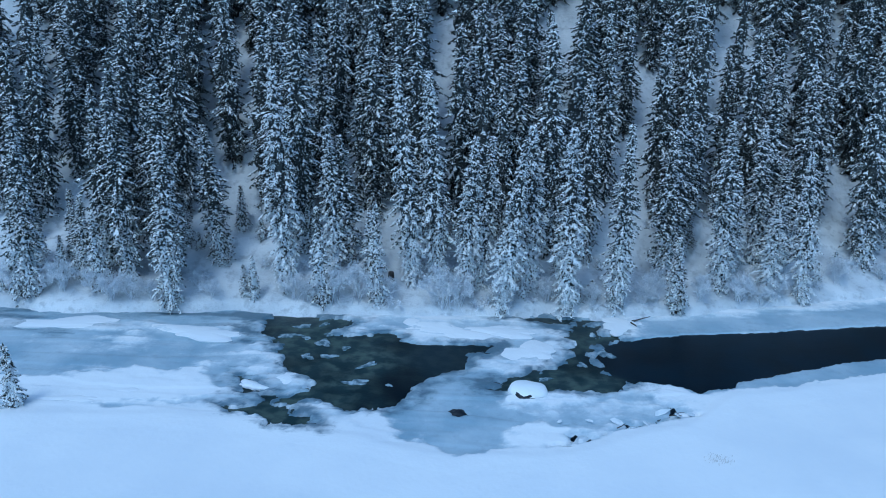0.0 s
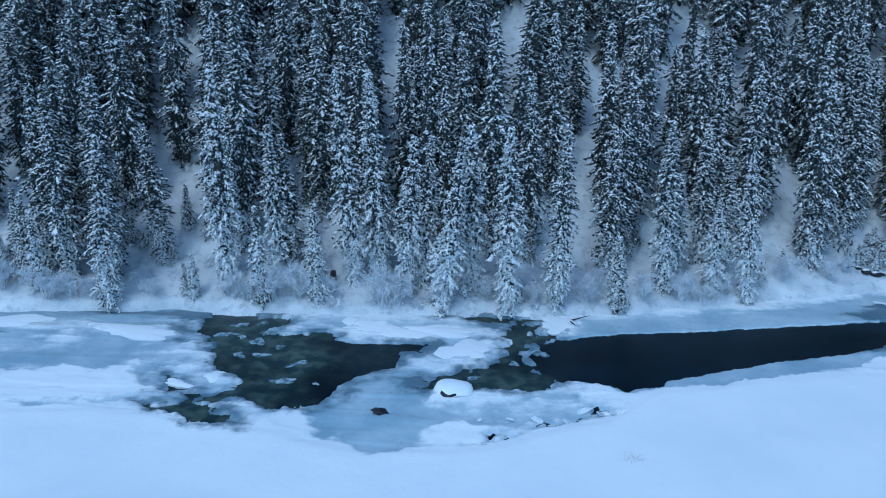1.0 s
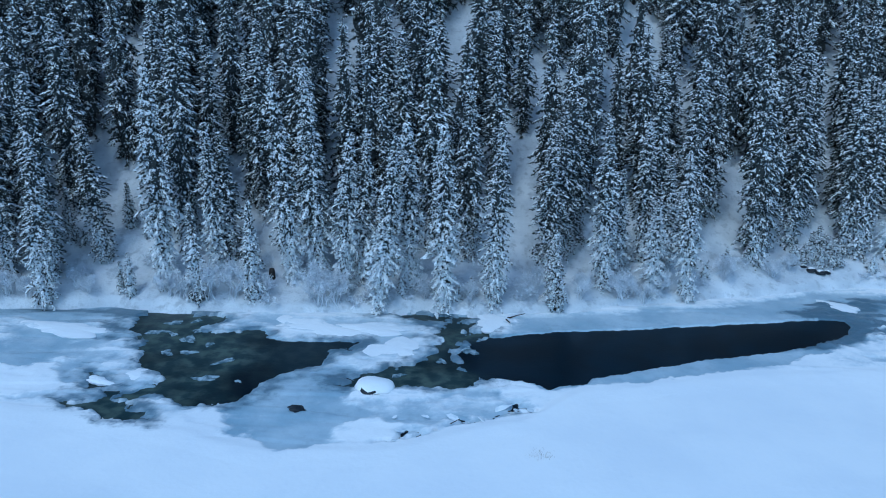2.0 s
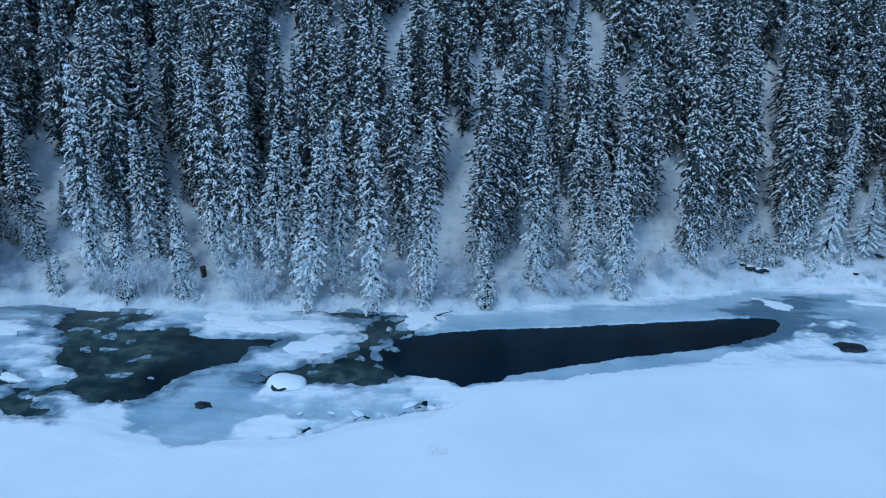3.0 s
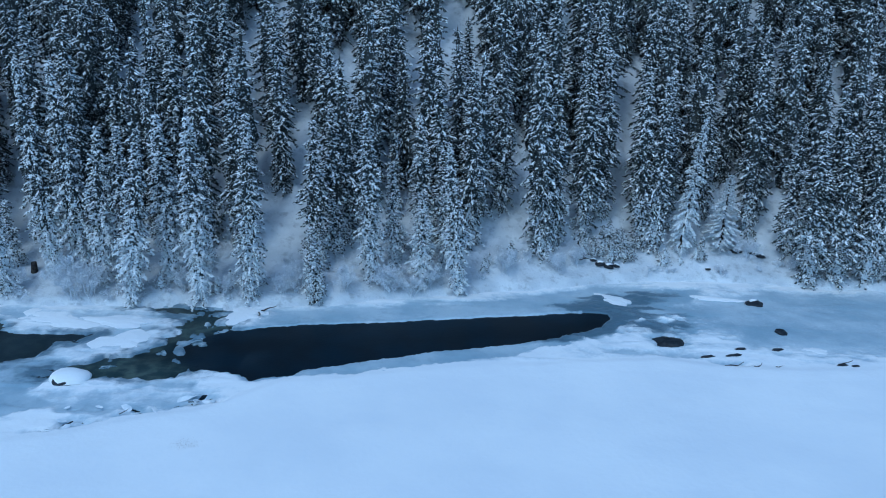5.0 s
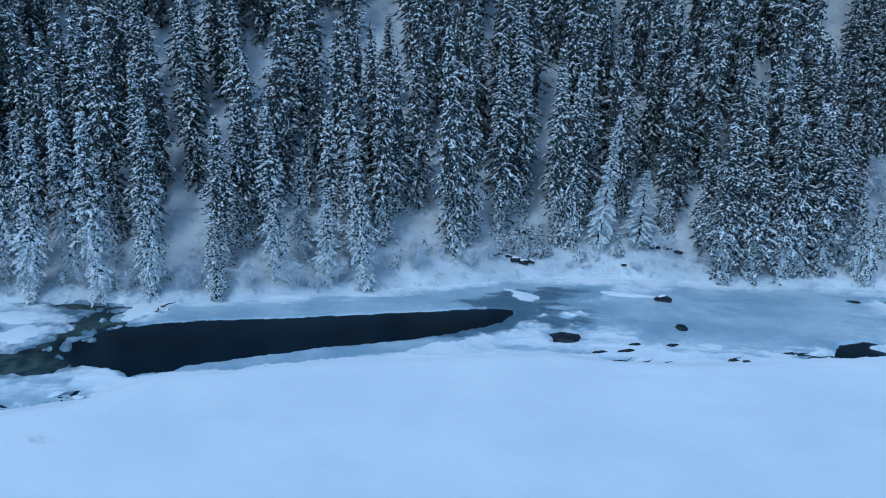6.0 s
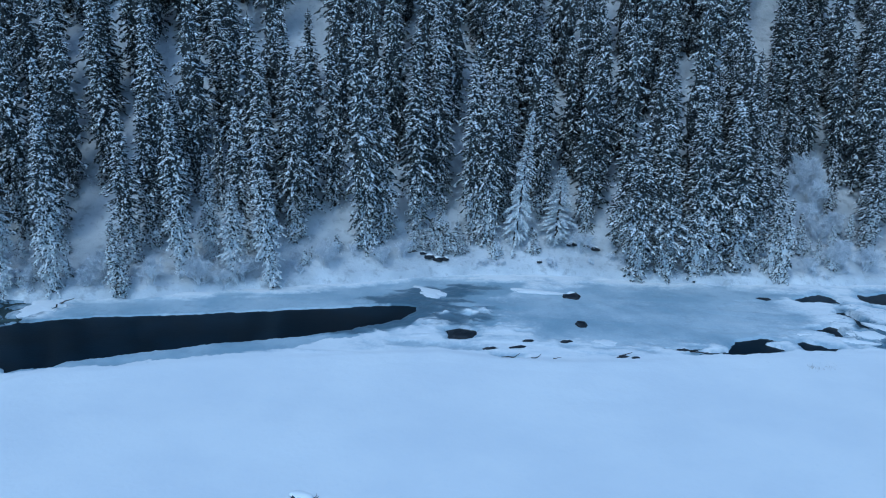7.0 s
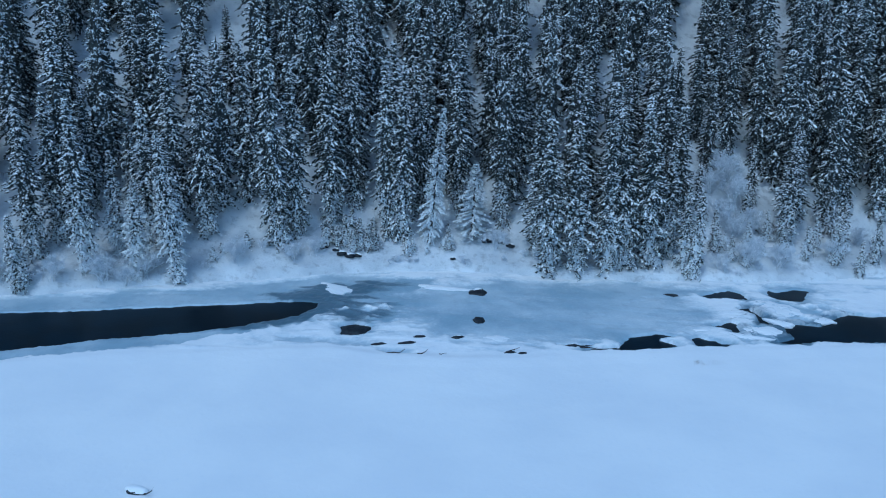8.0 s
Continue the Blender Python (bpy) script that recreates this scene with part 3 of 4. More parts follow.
def conifer(meshes, label):
    root = new("spruce_tree")
    for name, me in zip(("trunk", "foliage", "snow_cover"), meshes):
        ob = part(name, me, root)
        if name != "trunk":
            ob["kind"] = "stuff"
    return tagged(root, label, "tree", "spruces on the slope")


NEAR_KINDS = [spruce_meshes(100 + i, 40, 6, 5, fine=1.1, reach=1.95 + 0.12 * (i % 3), full=0.50 + 0.10 * (i % 3), snowy=0.56 + 0.08 * (i % 2)) for i in range(7)]
FAR_KINDS = [spruce_meshes(200 + i, 34, 5, 3, fine=1.35, reach=2.0 + 0.15 * (i % 3), full=0.50 + 0.10 * (i % 3), snowy=0.48) for i in range(6)]
# grove and eastern kinds carry less snow, partly to paint in dimmer light
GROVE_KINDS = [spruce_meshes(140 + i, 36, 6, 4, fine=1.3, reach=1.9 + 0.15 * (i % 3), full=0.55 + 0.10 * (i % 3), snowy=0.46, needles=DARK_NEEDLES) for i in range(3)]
DIMMED_KINDS = [spruce_meshes(220 + i, 34, 5, 3, fine=1.35, reach=2.0 + 0.15 * (i % 3), full=0.50 + 0.10 * (i % 3), snowy=0.40, needles=DARK_NEEDLES) for i in range(4)]
SMALL_KINDS = [spruce_meshes(300 + i, 22, 6, 5, fine=0.75, high=8.0, reach=1.3, full=0.85, snowy=0.6) for i in range(2)]
BUSHY_KINDS = [spruce_meshes(310 + i, 18, 6, 5, fine=0.8, high=8.0, reach=1.5, full=0.95, snowy=0.5, needles=DARK_NEEDLES) for i in range(2)]
SHORE_KINDS = [spruce_meshes(120 + i, 42, 6, 6, fine=1.0, reach=1.75 + 0.12 * (i % 3), full=0.45 + 0.10 * (i % 3), snowy=0.66, needles=RIMED) for i in range(5)]
UPPER_KINDS = [spruce_meshes(250 + i, 22, 4, 2, fine=1.5, reach=2.05 + 0.15 * (i % 3), full=0.55, snowy=0.48) for i in range(4)]
LARCH_KINDS = [spruce_meshes(400, 44, 6, 6, fine=0.9, reach=2.1, full=0.80, snowy=0.18, needles=FROSTED, core=False)]
tree_rng = random.Random(7)
STANDING = []


def plant(kinds, x, y, top, wide=1.0, lean=0.0, label="tall narrow spruce with snow on its drooping branches"):
    g = float(ground_height(x, y)) - 0.15
    me = tree_rng.choice(kinds)
    root = conifer(me, label)
    high = 20.0 if kinds in (NEAR_KINDS, FAR_KINDS, LARCH_KINDS, SHORE_KINDS, DIMMED_KINDS, GROVE_KINDS) else 8.0
    s = (top - g) / high
    w = wide * (0.45 + 0.55 * s if s > 0.3 else s) * tree_rng.uniform(0.92, 1.1)
    turn = tree_rng.uniform(0, 360)
    lean = lean + tree_rng.uniform(-1.0, 1.0) - 2.2
    STANDING.append((x - (top - g) * math.sin(radians(lean)), y))
    bx, by, g = site(x, y, g)
    tx, ty, top = site(x, y, top)
    # slide the top along the camera's sight line, to keep its place in view
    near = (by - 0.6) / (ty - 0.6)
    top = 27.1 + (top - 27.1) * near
    # sideways shift, fitted to the camera's run from west to east
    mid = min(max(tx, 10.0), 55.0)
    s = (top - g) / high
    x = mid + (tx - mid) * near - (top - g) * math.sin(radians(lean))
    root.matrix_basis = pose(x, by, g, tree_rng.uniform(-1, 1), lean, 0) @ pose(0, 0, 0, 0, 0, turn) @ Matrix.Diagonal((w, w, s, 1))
    return root


def plan_of(x, y):
    """The place on the plan, and the ground's height, under a place in the world."""
    px, py, z = x, (y + 4.79) / DEPTH, 0.0
    for _ in range(40):
        z = float(ground_height(px, py))
        sx, sy, sz = site(px, py, z)
        px, py = px + (x - sx) * 0.6, py + (y - sy) / DEPTH * 0.35
    return px, py, sz


def plant_at(kinds, x, y, top, lean, wide, label):
    """A spruce at a place in the world, its top at that height, leaning by degrees to the east."""
    px, py, g = plan_of(x, y)
    g -= 0.4
    root = conifer(tree_rng.choice(kinds), label)
    s = (top - g) / (8.0 if kinds in (SMALL_KINDS, BUSHY_KINDS) else 20.0)
    w = wide * (0.45 + 0.55 * min(s, 1.15)) * tree_rng.uniform(0.92, 1.1)
    STANDING.append((px, py))
    root.matrix_basis = pose(x, y, g, tree_rng.uniform(-1.5, 0.5), lean + tree_rng.uniform(-0.4, 0.4), 0) @ pose(0, 0, 0, 0, 0, tree_rng.uniform(0, 360)) @ Matrix.Diagonal((w, w, s, 1))
    return root


# spruces in metres of the world: x, y, height of the top, lean
SHORE_TREES = [
    (-36.4, 66.9, 17.2, 1.9), (-29.8, 69.8, 19.8, -2.0), (-27.6, 68.8, 19.9, -3.4), (-25.9, 71.8, 20.1, -2.0), (-23.9, 69.4, 20.8, -2.2), (-23.1, 66.3, 16.0, 0.2),
    (-20.0, 72.0, 16.3, -6), (-13.4, 70.0, 21.7, -2.5), (-9.0, 72.2, 16.6, -4.2), (-1.6, 71.2, 22.1, -6), (0.7, 72.0, 21.9, -4.4),
    (3.1, 70.3, 16.4, 2.0), (4.5, 71.2, 16.3, 3.0), (6.5, 68.4, 16.6, 5.3), (9.3, 71.5, 17.5, -2.2),
]
SHORE_TREES_BEYOND = [
    (12.6, 69.2, 17.7, -1.8), (17.1, 69.6, 18.0, 0.1), (27.8, 73.8, 18.1, -2.2), (29.8, 76.7, 12.8, -2.0), (32.5, 78.6, 17.3, -2.0),
    (32.6, 74.2, 10.5, -0.1), (34.7, 77.8, 14.0, -2.0), (36.3, 74.5, 15.3, -4.9), (44.6, 81.2, 25.4, -2.9), (46.2, 83.3, 21.5, -2.0),
    (49.7, 85.0, 22.6, -2.0), (55.9, 85.2, 22.0, -2.0), (57.2, 84.8, 21.2, 0.4), (99.4, 87.5, 15.5, 0.3),
]
GROVE = [
    (71.9, 84.7, 17.8, -2.0), (72.9, 81.2, 17.1, -2.0), (75.8, 81.3, 17.0, -3.0), (77.1, 87.4, 20.7, -2.2), (79.1, 81.6, 17.9, -2.8), (80.0, 86.2, 20.2, -2.2),
    (81.3, 82.2, 18.1, -6), (83.8, 82.7, 18.6, -4.8), (83.8, 86.6, 18.8, -2.2), (85.8, 84.5, 14.4, -2.0), (87.5, 87.5, 18.0, -2.2), (101.1, 90.4, 15.8, -2.2),
]
SLOPE_WEST = [
    (-41.8, 81.9, 24.9, 4.6), (-37.2, 80.9, 25.0, -2.0), (-27.5, 88.6, 27.3, -2.2), (-26.3, 81.3, 23.5, -2.2), (-25.3, 78.3, 25.6, -2.0),
    (-14.8, 76.4, 26.3, -2.2), (-12.6, 74.4, 26.5, -2.0), (-11.4, 80.1, 25.4, -2.2), (-7.9, 73.3, 15.6, -5.1), (-6.1, 79.2, 25.7, -2.0), (3.8, 80.8, 23.5, -2.2),
    (6.2, 83.0, 27.3, -2.2), (8.3, 79.0, 25.3, -2.0), (8.4, 78.1, 16.7, -2.0), (11.3, 76.6, 26.3, -2.2), (11.7, 85.3, 27.3, -2.2),
    (14.9, 76.0, 21.5, -2.0),
]
SLOPE_MIDDLE = [
    (17.5, 82.7, 27.1, -2.0), (22.4, 74.6, 17.0, -1.0), (23.0, 81.8, 26.3, -2.2), (23.9, 77.0, 18.2, -2.0), (25.4, 87.8, 23.4, -2.0), (25.8, 80.9, 18.5, -2.0),
    (27.8, 89.6, 26.8, -2.2), (34.3, 81.7, 21.9, -2.2), (36.6, 89.2, 22.5, -2.0), (36.7, 94.3, 26.2, -2.0), (37.3, 81.0, 22.0, -0.4), 
    (46.2, 95.1, 26.3, -2.0), (49.8, 88.8, 24.7, -2.0), (51.8, 90.7, 26.9, -2.0), (51.9, 87.6, 23.7, -2.0),
]
SLOPE_EAST = [
    (56.5, 89.5, 23.5, -2.2), (59.0, 88.0, 21.2, -2.2), (59.8, 91.2, 21.3, -2.0), (63.3, 88.9, 20.1, -2.0), (63.6, 93.0, 25.7, -2.0), (66.6, 92.9, 24.4, -2.2),
    (68.2, 87.6, 22.6, -2.2), (69.2, 95.8, 24.1, -2.0), (69.7, 89.9, 22.4, -2.0), (70.3, 92.8, 26.2, -2.0), (77.2, 94.6, 23.0, -2.2), (78.7, 97.6, 26.8, -2.2),
    (81.9, 90.0, 20.5, -2.0), (83.3, 94.2, 21.6, -2.0), (85.7, 96.3, 23.5, -2.2),
]
SLOPE_EAST_BEYOND = [
    (88.6, 95.4, 23.5, -2.2), (91.5, 98.9, 23.4, -2.2), (92.5, 95.2, 21.0, -2.0), (92.7, 102.7, 30.1, -2.2), (94.7, 101.5, 30.1, -2.2), (95.3, 97.5, 24.9, -2.2),
    (96.9, 102.5, 27.3, -2.2), (98.6, 96.4, 26.8, -2.2), (99.9, 101.4, 26.2, -2.0), (101.4, 96.1, 22.7, -2.0), (102.9, 99.4, 23.4, -2.2), (103.6, 100.8, 30.1, -2.2),
    (106.2, 95.9, 29.1, -2.2), (108.3, 93.9, 21.9, -2.0), (110.3, 97.1, 28.2, -2.2), (112.3, 93.0, 24.4, -2.2),
]
SHORT_TREES = [
    (-32.0, 68.9, 9.9, 2.0), (-5.7, 71.4, 8.8, -2.0), (23.1, 70.5, 7.5, -6), (29.3, 82.4, 15.0, -2.0), (88.1, 81.8, 9.3, 1.6), (90.2, 89.4, 11.1, -2.0),
    (97.0, 92.4, 12.5, -2.2), (105.4, 87.0, 7.9, -5.3),
]
for x, y, top, lean in SHORE_TREES + SHORE_TREES_BEYOND:
    shore = x < -14 or y > 79
    plant_at(NEAR_KINDS if shore else SHORE_KINDS, x, y, top, lean, 1.0, "tall narrow spruce white with rime beside the river")
for x, y, top, lean in GROVE:
    plant_at(GROVE_KINDS, x, y, top, lean, 1.15, "spruce with sparse snow and darkened needles in a shoreline grove")
for x, y, top, lean in SLOPE_WEST + SLOPE_MIDDLE:
    plant_at(NEAR_KINDS, x, y, top, lean, 1.0, "tall narrow spruce with snow on its drooping branches")
for x, y, top, lean in SLOPE_EAST + SLOPE_EAST_BEYOND:
    plant_at(DIMMED_KINDS if x > 64 else NEAR_KINDS, x, y, top, lean, 1.0, "tall narrow spruce with snow on its drooping branches")
for x, y, top, lean in SHORT_TREES:
    plant_at(SMALL_KINDS, x, y, top, lean, 1.1, "young spruce thickly covered with snow")
YOUNG_SPRUCES = [(-31.6, 113, 8.8), (-11.4, 113.4, 9.8), (-6.2, 114, 10.2), (21.8, 117.4, 7.6), (86.8, 135.6, 9.6), (-34.4, 116.5, 8.4), (-18, 114.5, 4), (92, 138, 4.5), (103.9, 139.9, 6.6), (98.2, 141.2, 5.4), (95.4, 147.4, 9.0), (98.3, 139.3, 3.6), (90.6, 140.9, 5.0), (100.6, 140, 5.5), (92.9, 137.9, 3.2), (79.5, 133.6, 2.4), (94.4, 141.5, 5.5), (97, 144, 6.5), (102.4, 143, 6.5), (105.8, 144, 7.5), (93.4, 148, 7.5)]
YOUNG_SPRUCES_WEST = [(108.8, 141.5, 6.8), (106.4, 139.2, 4.2), (111.6, 143, 7.5), (-33.4, 115.4, 9.4), (-17.1, 113.9, 5.0), (-30.1, 123.5, 13.8), (-38, 111.8, 10.8), (-31.8, 118.5, 8.0), (-35, 114.6, 6.0), (-25.6, 123, 9.4), (-20.4, 126, 9.6), (-36, 121, 9.4), (-41, 122, 10.4), (-33, 120, 9.2), (-38, 118, 6.5), (48.5, 135.5, 5), (61.5, 138, 4.4), (90.5, 140, 7)]
for x, y, top in YOUNG_SPRUCES + YOUNG_SPRUCES_WEST:
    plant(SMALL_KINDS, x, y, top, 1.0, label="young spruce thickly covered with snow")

# open glades, where the snow of the slope lies bare: x, y, radius
GLADES = [(-21.5, 128, 2.4), (-20, 133, 2), (-41, 134, 4), (-4.5, 119, 2), (40, 150, 2.0), (19, 127, 3), (19.5, 122, 2.5), (30, 141, 1.6), (39.6, 155, 1.6), (13.5, 136, 1.8), (52, 136.5, 4), (60, 134, 3), (93.4, 149.5, 2.4), (92.5, 145, 2.4), (46, 126, 4), (65, 136, 3), (80, 133, 1.5), (-2, 124, 1.5), (-38, 126, 4), (-36.5, 120, 4), (-18, 124, 2.2), (18.9, 134, 2.2), (34.3, 147, 1.2), (34.2, 153, 1.3), (34.1, 159, 1.4), (34, 165, 1.4), (33.9, 171, 1.4), (26, 139, 1.2), (43.5, 150, 1.3)]


def free_spot(low, high):
    """A place on the slope so far behind the shore, clear of glades and of the trees that stand."""
    while True:
        x, deep_in = tree_rng.uniform(-75, 142), tree_rng.uniform(low, high)
        y = float(np.interp(x, FAR_X, FAR_Y)) + deep_in
        if not -0.37 * y - 1 < x < 66 + 0.37 * y or (-38 < x < 100 and deep_in < 11):
            continue
        if any((x - gx) ** 2 + (y - gy) ** 2 < r * r for gx, gy, r in GLADES):
            continue
        if all((x - px) ** 2 + (y - py) ** 2 > 2.15 ** 2 for px, py in STANDING):
            return x, y


while len(STANDING) < 298:
    x, y = free_spot(6, 48)
    plant(DIMMED_KINDS if x > 64 else FAR_KINDS, x, y, float(ground_height(x, y)) + tree_rng.uniform(14, 20.5), tree_rng.uniform(0.9, 1.15))


# the trees further up, past counting, are one forest
def upper_forest(count):
    cos, faces, index, at = [], [], [], 0
    raw, mids = [], []
    for meshes in UPPER_KINDS:
        for slot, me in enumerate(meshes):
            co = np.empty(len(me.vertices) * 3)
            me.vertices.foreach_get("co", co)
            raw.append((co.reshape(-1, 3), [tuple(p.vertices) for p in me.polygons], slot))
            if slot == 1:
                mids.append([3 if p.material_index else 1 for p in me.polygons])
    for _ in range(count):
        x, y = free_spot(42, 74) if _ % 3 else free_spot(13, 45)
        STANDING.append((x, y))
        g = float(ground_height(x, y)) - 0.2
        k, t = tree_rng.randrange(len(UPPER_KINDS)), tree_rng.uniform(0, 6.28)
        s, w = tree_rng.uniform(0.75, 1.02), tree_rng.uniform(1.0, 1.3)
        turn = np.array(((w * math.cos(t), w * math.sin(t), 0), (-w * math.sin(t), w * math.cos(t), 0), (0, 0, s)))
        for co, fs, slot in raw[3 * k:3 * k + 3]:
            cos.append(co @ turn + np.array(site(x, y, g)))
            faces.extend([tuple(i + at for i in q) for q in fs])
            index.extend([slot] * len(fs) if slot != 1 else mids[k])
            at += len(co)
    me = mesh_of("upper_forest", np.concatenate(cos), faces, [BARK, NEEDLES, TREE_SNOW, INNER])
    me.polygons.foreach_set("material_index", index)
    return tagged(new("upper_forest", me), "dense snowy spruce forest high on the slope", "forest", kind="stuff")


upper_forest(340)

# ---- single trees of another look ----
larch = plant(LARCH_KINDS, 60.8, 139.3, 17.2, 1.05, 6.0, "slender larch white with hoar frost leaning over the bank")
larch.name = "larch_tree"
broad = plant(LARCH_KINDS, 64.3, 140.5, 11, 1.6, 2.0, "broad young larch white with hoar frost")
broad.name = "larch_tree"
for x, y, top, wide in ((50.6, 82.6, 4.4, 1.1), (51.4, 82.9, 5.6, 1.2), (52.1, 83.1, 6.2, 1.2), (53.0, 82.9, 5.3, 1.2), (53.9, 82.9, 4.8, 1.2), (54.6, 83.1, 4.0, 1.2), (52.4, 82.3, 4.2, 1.2)):
    plant_at(BUSHY_KINDS, x, y, top, 0.0, wide, "low bushy spruce laden with snow on the bank")
TINY_KINDS = [spruce_meshes(350 + i, 12, 4, 3, high=8.0, reach=2.2, full=0.8, snowy=0.8) for i in range(3)]
for _ in range(60):
    x = tree_rng.uniform(-42, 108)
    y = float(far_shore(x)) + 1.6 + 11 * tree_rng.random()
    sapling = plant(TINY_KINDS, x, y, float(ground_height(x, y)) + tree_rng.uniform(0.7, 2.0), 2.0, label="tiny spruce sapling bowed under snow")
    sapling.name = "spruce_sapling"
    sapling["group"] = "saplings on the bank"
plant(BUSHY_KINDS, -28.9, 83.4, 4.4, 1.0, label="young spruce at the edge of the near bank")


# ---- shrubs ----
def shrub_mesh(seed, stems, high, wide, flakes, forks=3):
    """Bare stems that fork three times, and crystals of rime on the ends."""
    rng = random.Random(seed)
    v, f = [], []

    def rod(p, q, r0, r1):
        d = (q - p).normalized()
        u = d.orthogonal().normalized()
        w = d.cross(u)
        i = len(v)
        for at, r in ((p, r0), (q, r1)):
            for k in range(3):
                v.append(tuple(at + u * (r * math.cos(k * 2.0944)) + w * (r * math.sin(k * 2.0944))))
        for k in range(3):
            f.append((i + k, i + (k + 1) % 3, i + 3 + (k + 1) % 3, i + 3 + k))

    def grow(p, d, length, r, depth):
        q = p + d * length
        rod(p, q, r, r * 0.7)
        if depth == 0:
            for _ in range(flakes):
                c = p.lerp(q, rng.random()) + Vector((rng.gauss(0, 0.12), rng.gauss(0, 0.12), rng.gauss(0, 0.12)))
                i = len(v)
                for _ in range(3):
                    v.append(tuple(c + Vector((rng.uniform(-1, 1), rng.uniform(-1, 1), rng.uniform(-1, 1))) * 0.085))
                f.append((i, i + 1, i + 2))
            return
        for _ in range(3):
            e = (d + Vector((rng.gauss(0, 0.42), rng.gauss(0, 0.42), rng.gauss(0.05, 0.25)))).normalized()
            grow(q, e, length * rng.uniform(0.55, 0.85), r * 0.65, depth - 1)

    for _ in range(stems):
        t, lean = rng.uniform(0, 6.28), rng.uniform(0.1, 1.0)
        d = Vector((math.cos(t) * lean * wide / high, math.sin(t) * lean * wide / high, 1.0)).normalized()
        grow(Vector((rng.gauss(0, 0.25), rng.gauss(0, 0.25), -0.1)), d, high * rng.uniform(0.26, 0.40), 0.035, forks)
    return mesh_of("frosted_shrub", v, f, RIME)


SHRUBS = [shrub_mesh(11, 14, 3.4, 2.6, 9), shrub_mesh(12, 12, 3.0, 2.8, 9), shrub_mesh(13, 9, 3.6, 1.8, 10)]
BRUSH = [shrub_mesh(14, 6, 1.2, 1.0, 6, 2), shrub_mesh(15, 5, 1.0, 1.3, 6, 2)]
shrub_rng = random.Random(5)


def shrub(meshes, x, y, size, label, group):
    g = float(ground_height(x, y))
    ob = new("frosted_shrub", shrub_rng.choice(meshes))
    ob.matrix_basis = pose(*site(x, y, g - 0.05), 0, 0, shrub_rng.uniform(0, 360)) @ Matrix.Diagonal((size, size, size * shrub_rng.uniform(0.85, 1.1), 1))
    return tagged(ob, label, "shrub", group)


BANK_SHRUBS = [(-9.4, 113.6, 1.15), (-7.4, 114, 1.1), (-5.2, 114.2, 0.9), (0.7, 114, 1.1), (2.0, 114.4, 0.9), (-31, 112.5, 0.9), (-27.4, 112.2, 0.8), (-34, 112.6, 0.9), (28.8, 121.6, 1.0), (20.2, 119.5, 1.0), (19, 117.8, 0.7), (-38.5, 113, 1.0), (40, 128.5, 0.8), (79.3, 134.2, 0.7), (93.3, 137, 0.9), (90.4, 135.8, 0.7), (97, 138.2, 0.9), (45.5, 131.5, 0.7), (10.2, 117.2, 0.7), (32.5, 122.6, 0.8), (66.5, 138.5, 0.9), (-36, 112.2, 0.9)]
BANK_SHRUBS_BETWEEN = [(-29.3, 111.6, 0.8), (-25.6, 112.2, 0.7), (-20.6, 113.4, 0.6), (-13, 113.8, 0.9), (-11.6, 113.4, 0.8), (5.6, 115.2, 0.7), (14.2, 116.4, 0.7), (24.6, 119.4, 0.8), (31, 121.6, 0.7), (47.5, 133.4, 0.6), (83, 135.2, 0.6), (94.5, 139.6, 0.8), (92, 146, 1.1), (93.9, 148.2, 1.3), (91.2, 150.4, 1.2), (94.9, 145.5, 1.0), (93.4, 152, 1.3), (93.2, 143.8, 0.9), (103, 140.3, 0.8), (109, 142.5, 0.9), (107.5, 146, 0.8), (95.5, 145, 0.7)]
for x, y, size in BANK_SHRUBS + BANK_SHRUBS_BETWEEN:
    shrub(SHRUBS, x, y, size, "bare shrub thick with white hoar frost on the bank", "frosted shrubs")
for _ in range(90):
    x = shrub_rng.uniform(-42, 108)
    y = float(far_shore(x)) + 0.6 + 20 * shrub_rng.random() ** 1.6
    shrub(BRUSH, x, y, shrub_rng.uniform(0.5, 1.3), "small frosted brush sticking out of the snow", "low brush")


# ---- stones ----
def stone_mesh(seed, rough=0.35):
    bm = bmesh.new()
    bmesh.ops.create_icosphere(bm, subdivisions=3, radius=1.0)
    for q in bm.verts:
        n = noise.fractal(q.co * 1.1 + Vector((seed * 7.3, 0, 0)), 1.0, 2.0, 4)
        q.co *= 1 + rough * n
        if q.co.z < -0.3:
            q.co.z = -0.3
    me = bpy.data.meshes.new("stone")
    bm.to_mesh(me)
    bm.free()
    me.materials.append(ROCK)
    me.polygons.foreach_set("use_smooth", [True] * len(me.polygons))
    return me


def cap_mesh(seed, mat, name="snow_cap"):
    """A rounded cushion of snow."""
    bm = bmesh.new()
    bmesh.ops.create_icosphere(bm, subdivisions=3, radius=1.0)
    for q in bm.verts:
        n = noise.fractal(q.co * 0.9 + Vector((0, seed * 5.1, 0)), 1.0, 2.0, 3)
        q.co *= 1 + 0.18 * n
        q.co.z = max(q.co.z, -0.05) if q.co.z < 0 else q.co.z ** 0.8
    me = bpy.data.meshes.new(name)
    bm.to_mesh(me)
    bm.free()
    me.materials.append(mat)
    me.polygons.foreach_set("use_smooth", [True] * len(me.polygons))
    return me


STONES = [stone_mesh(i) for i in range(4)]
CAPS = [cap_mesh(i, SNOW) for i in range(3)]


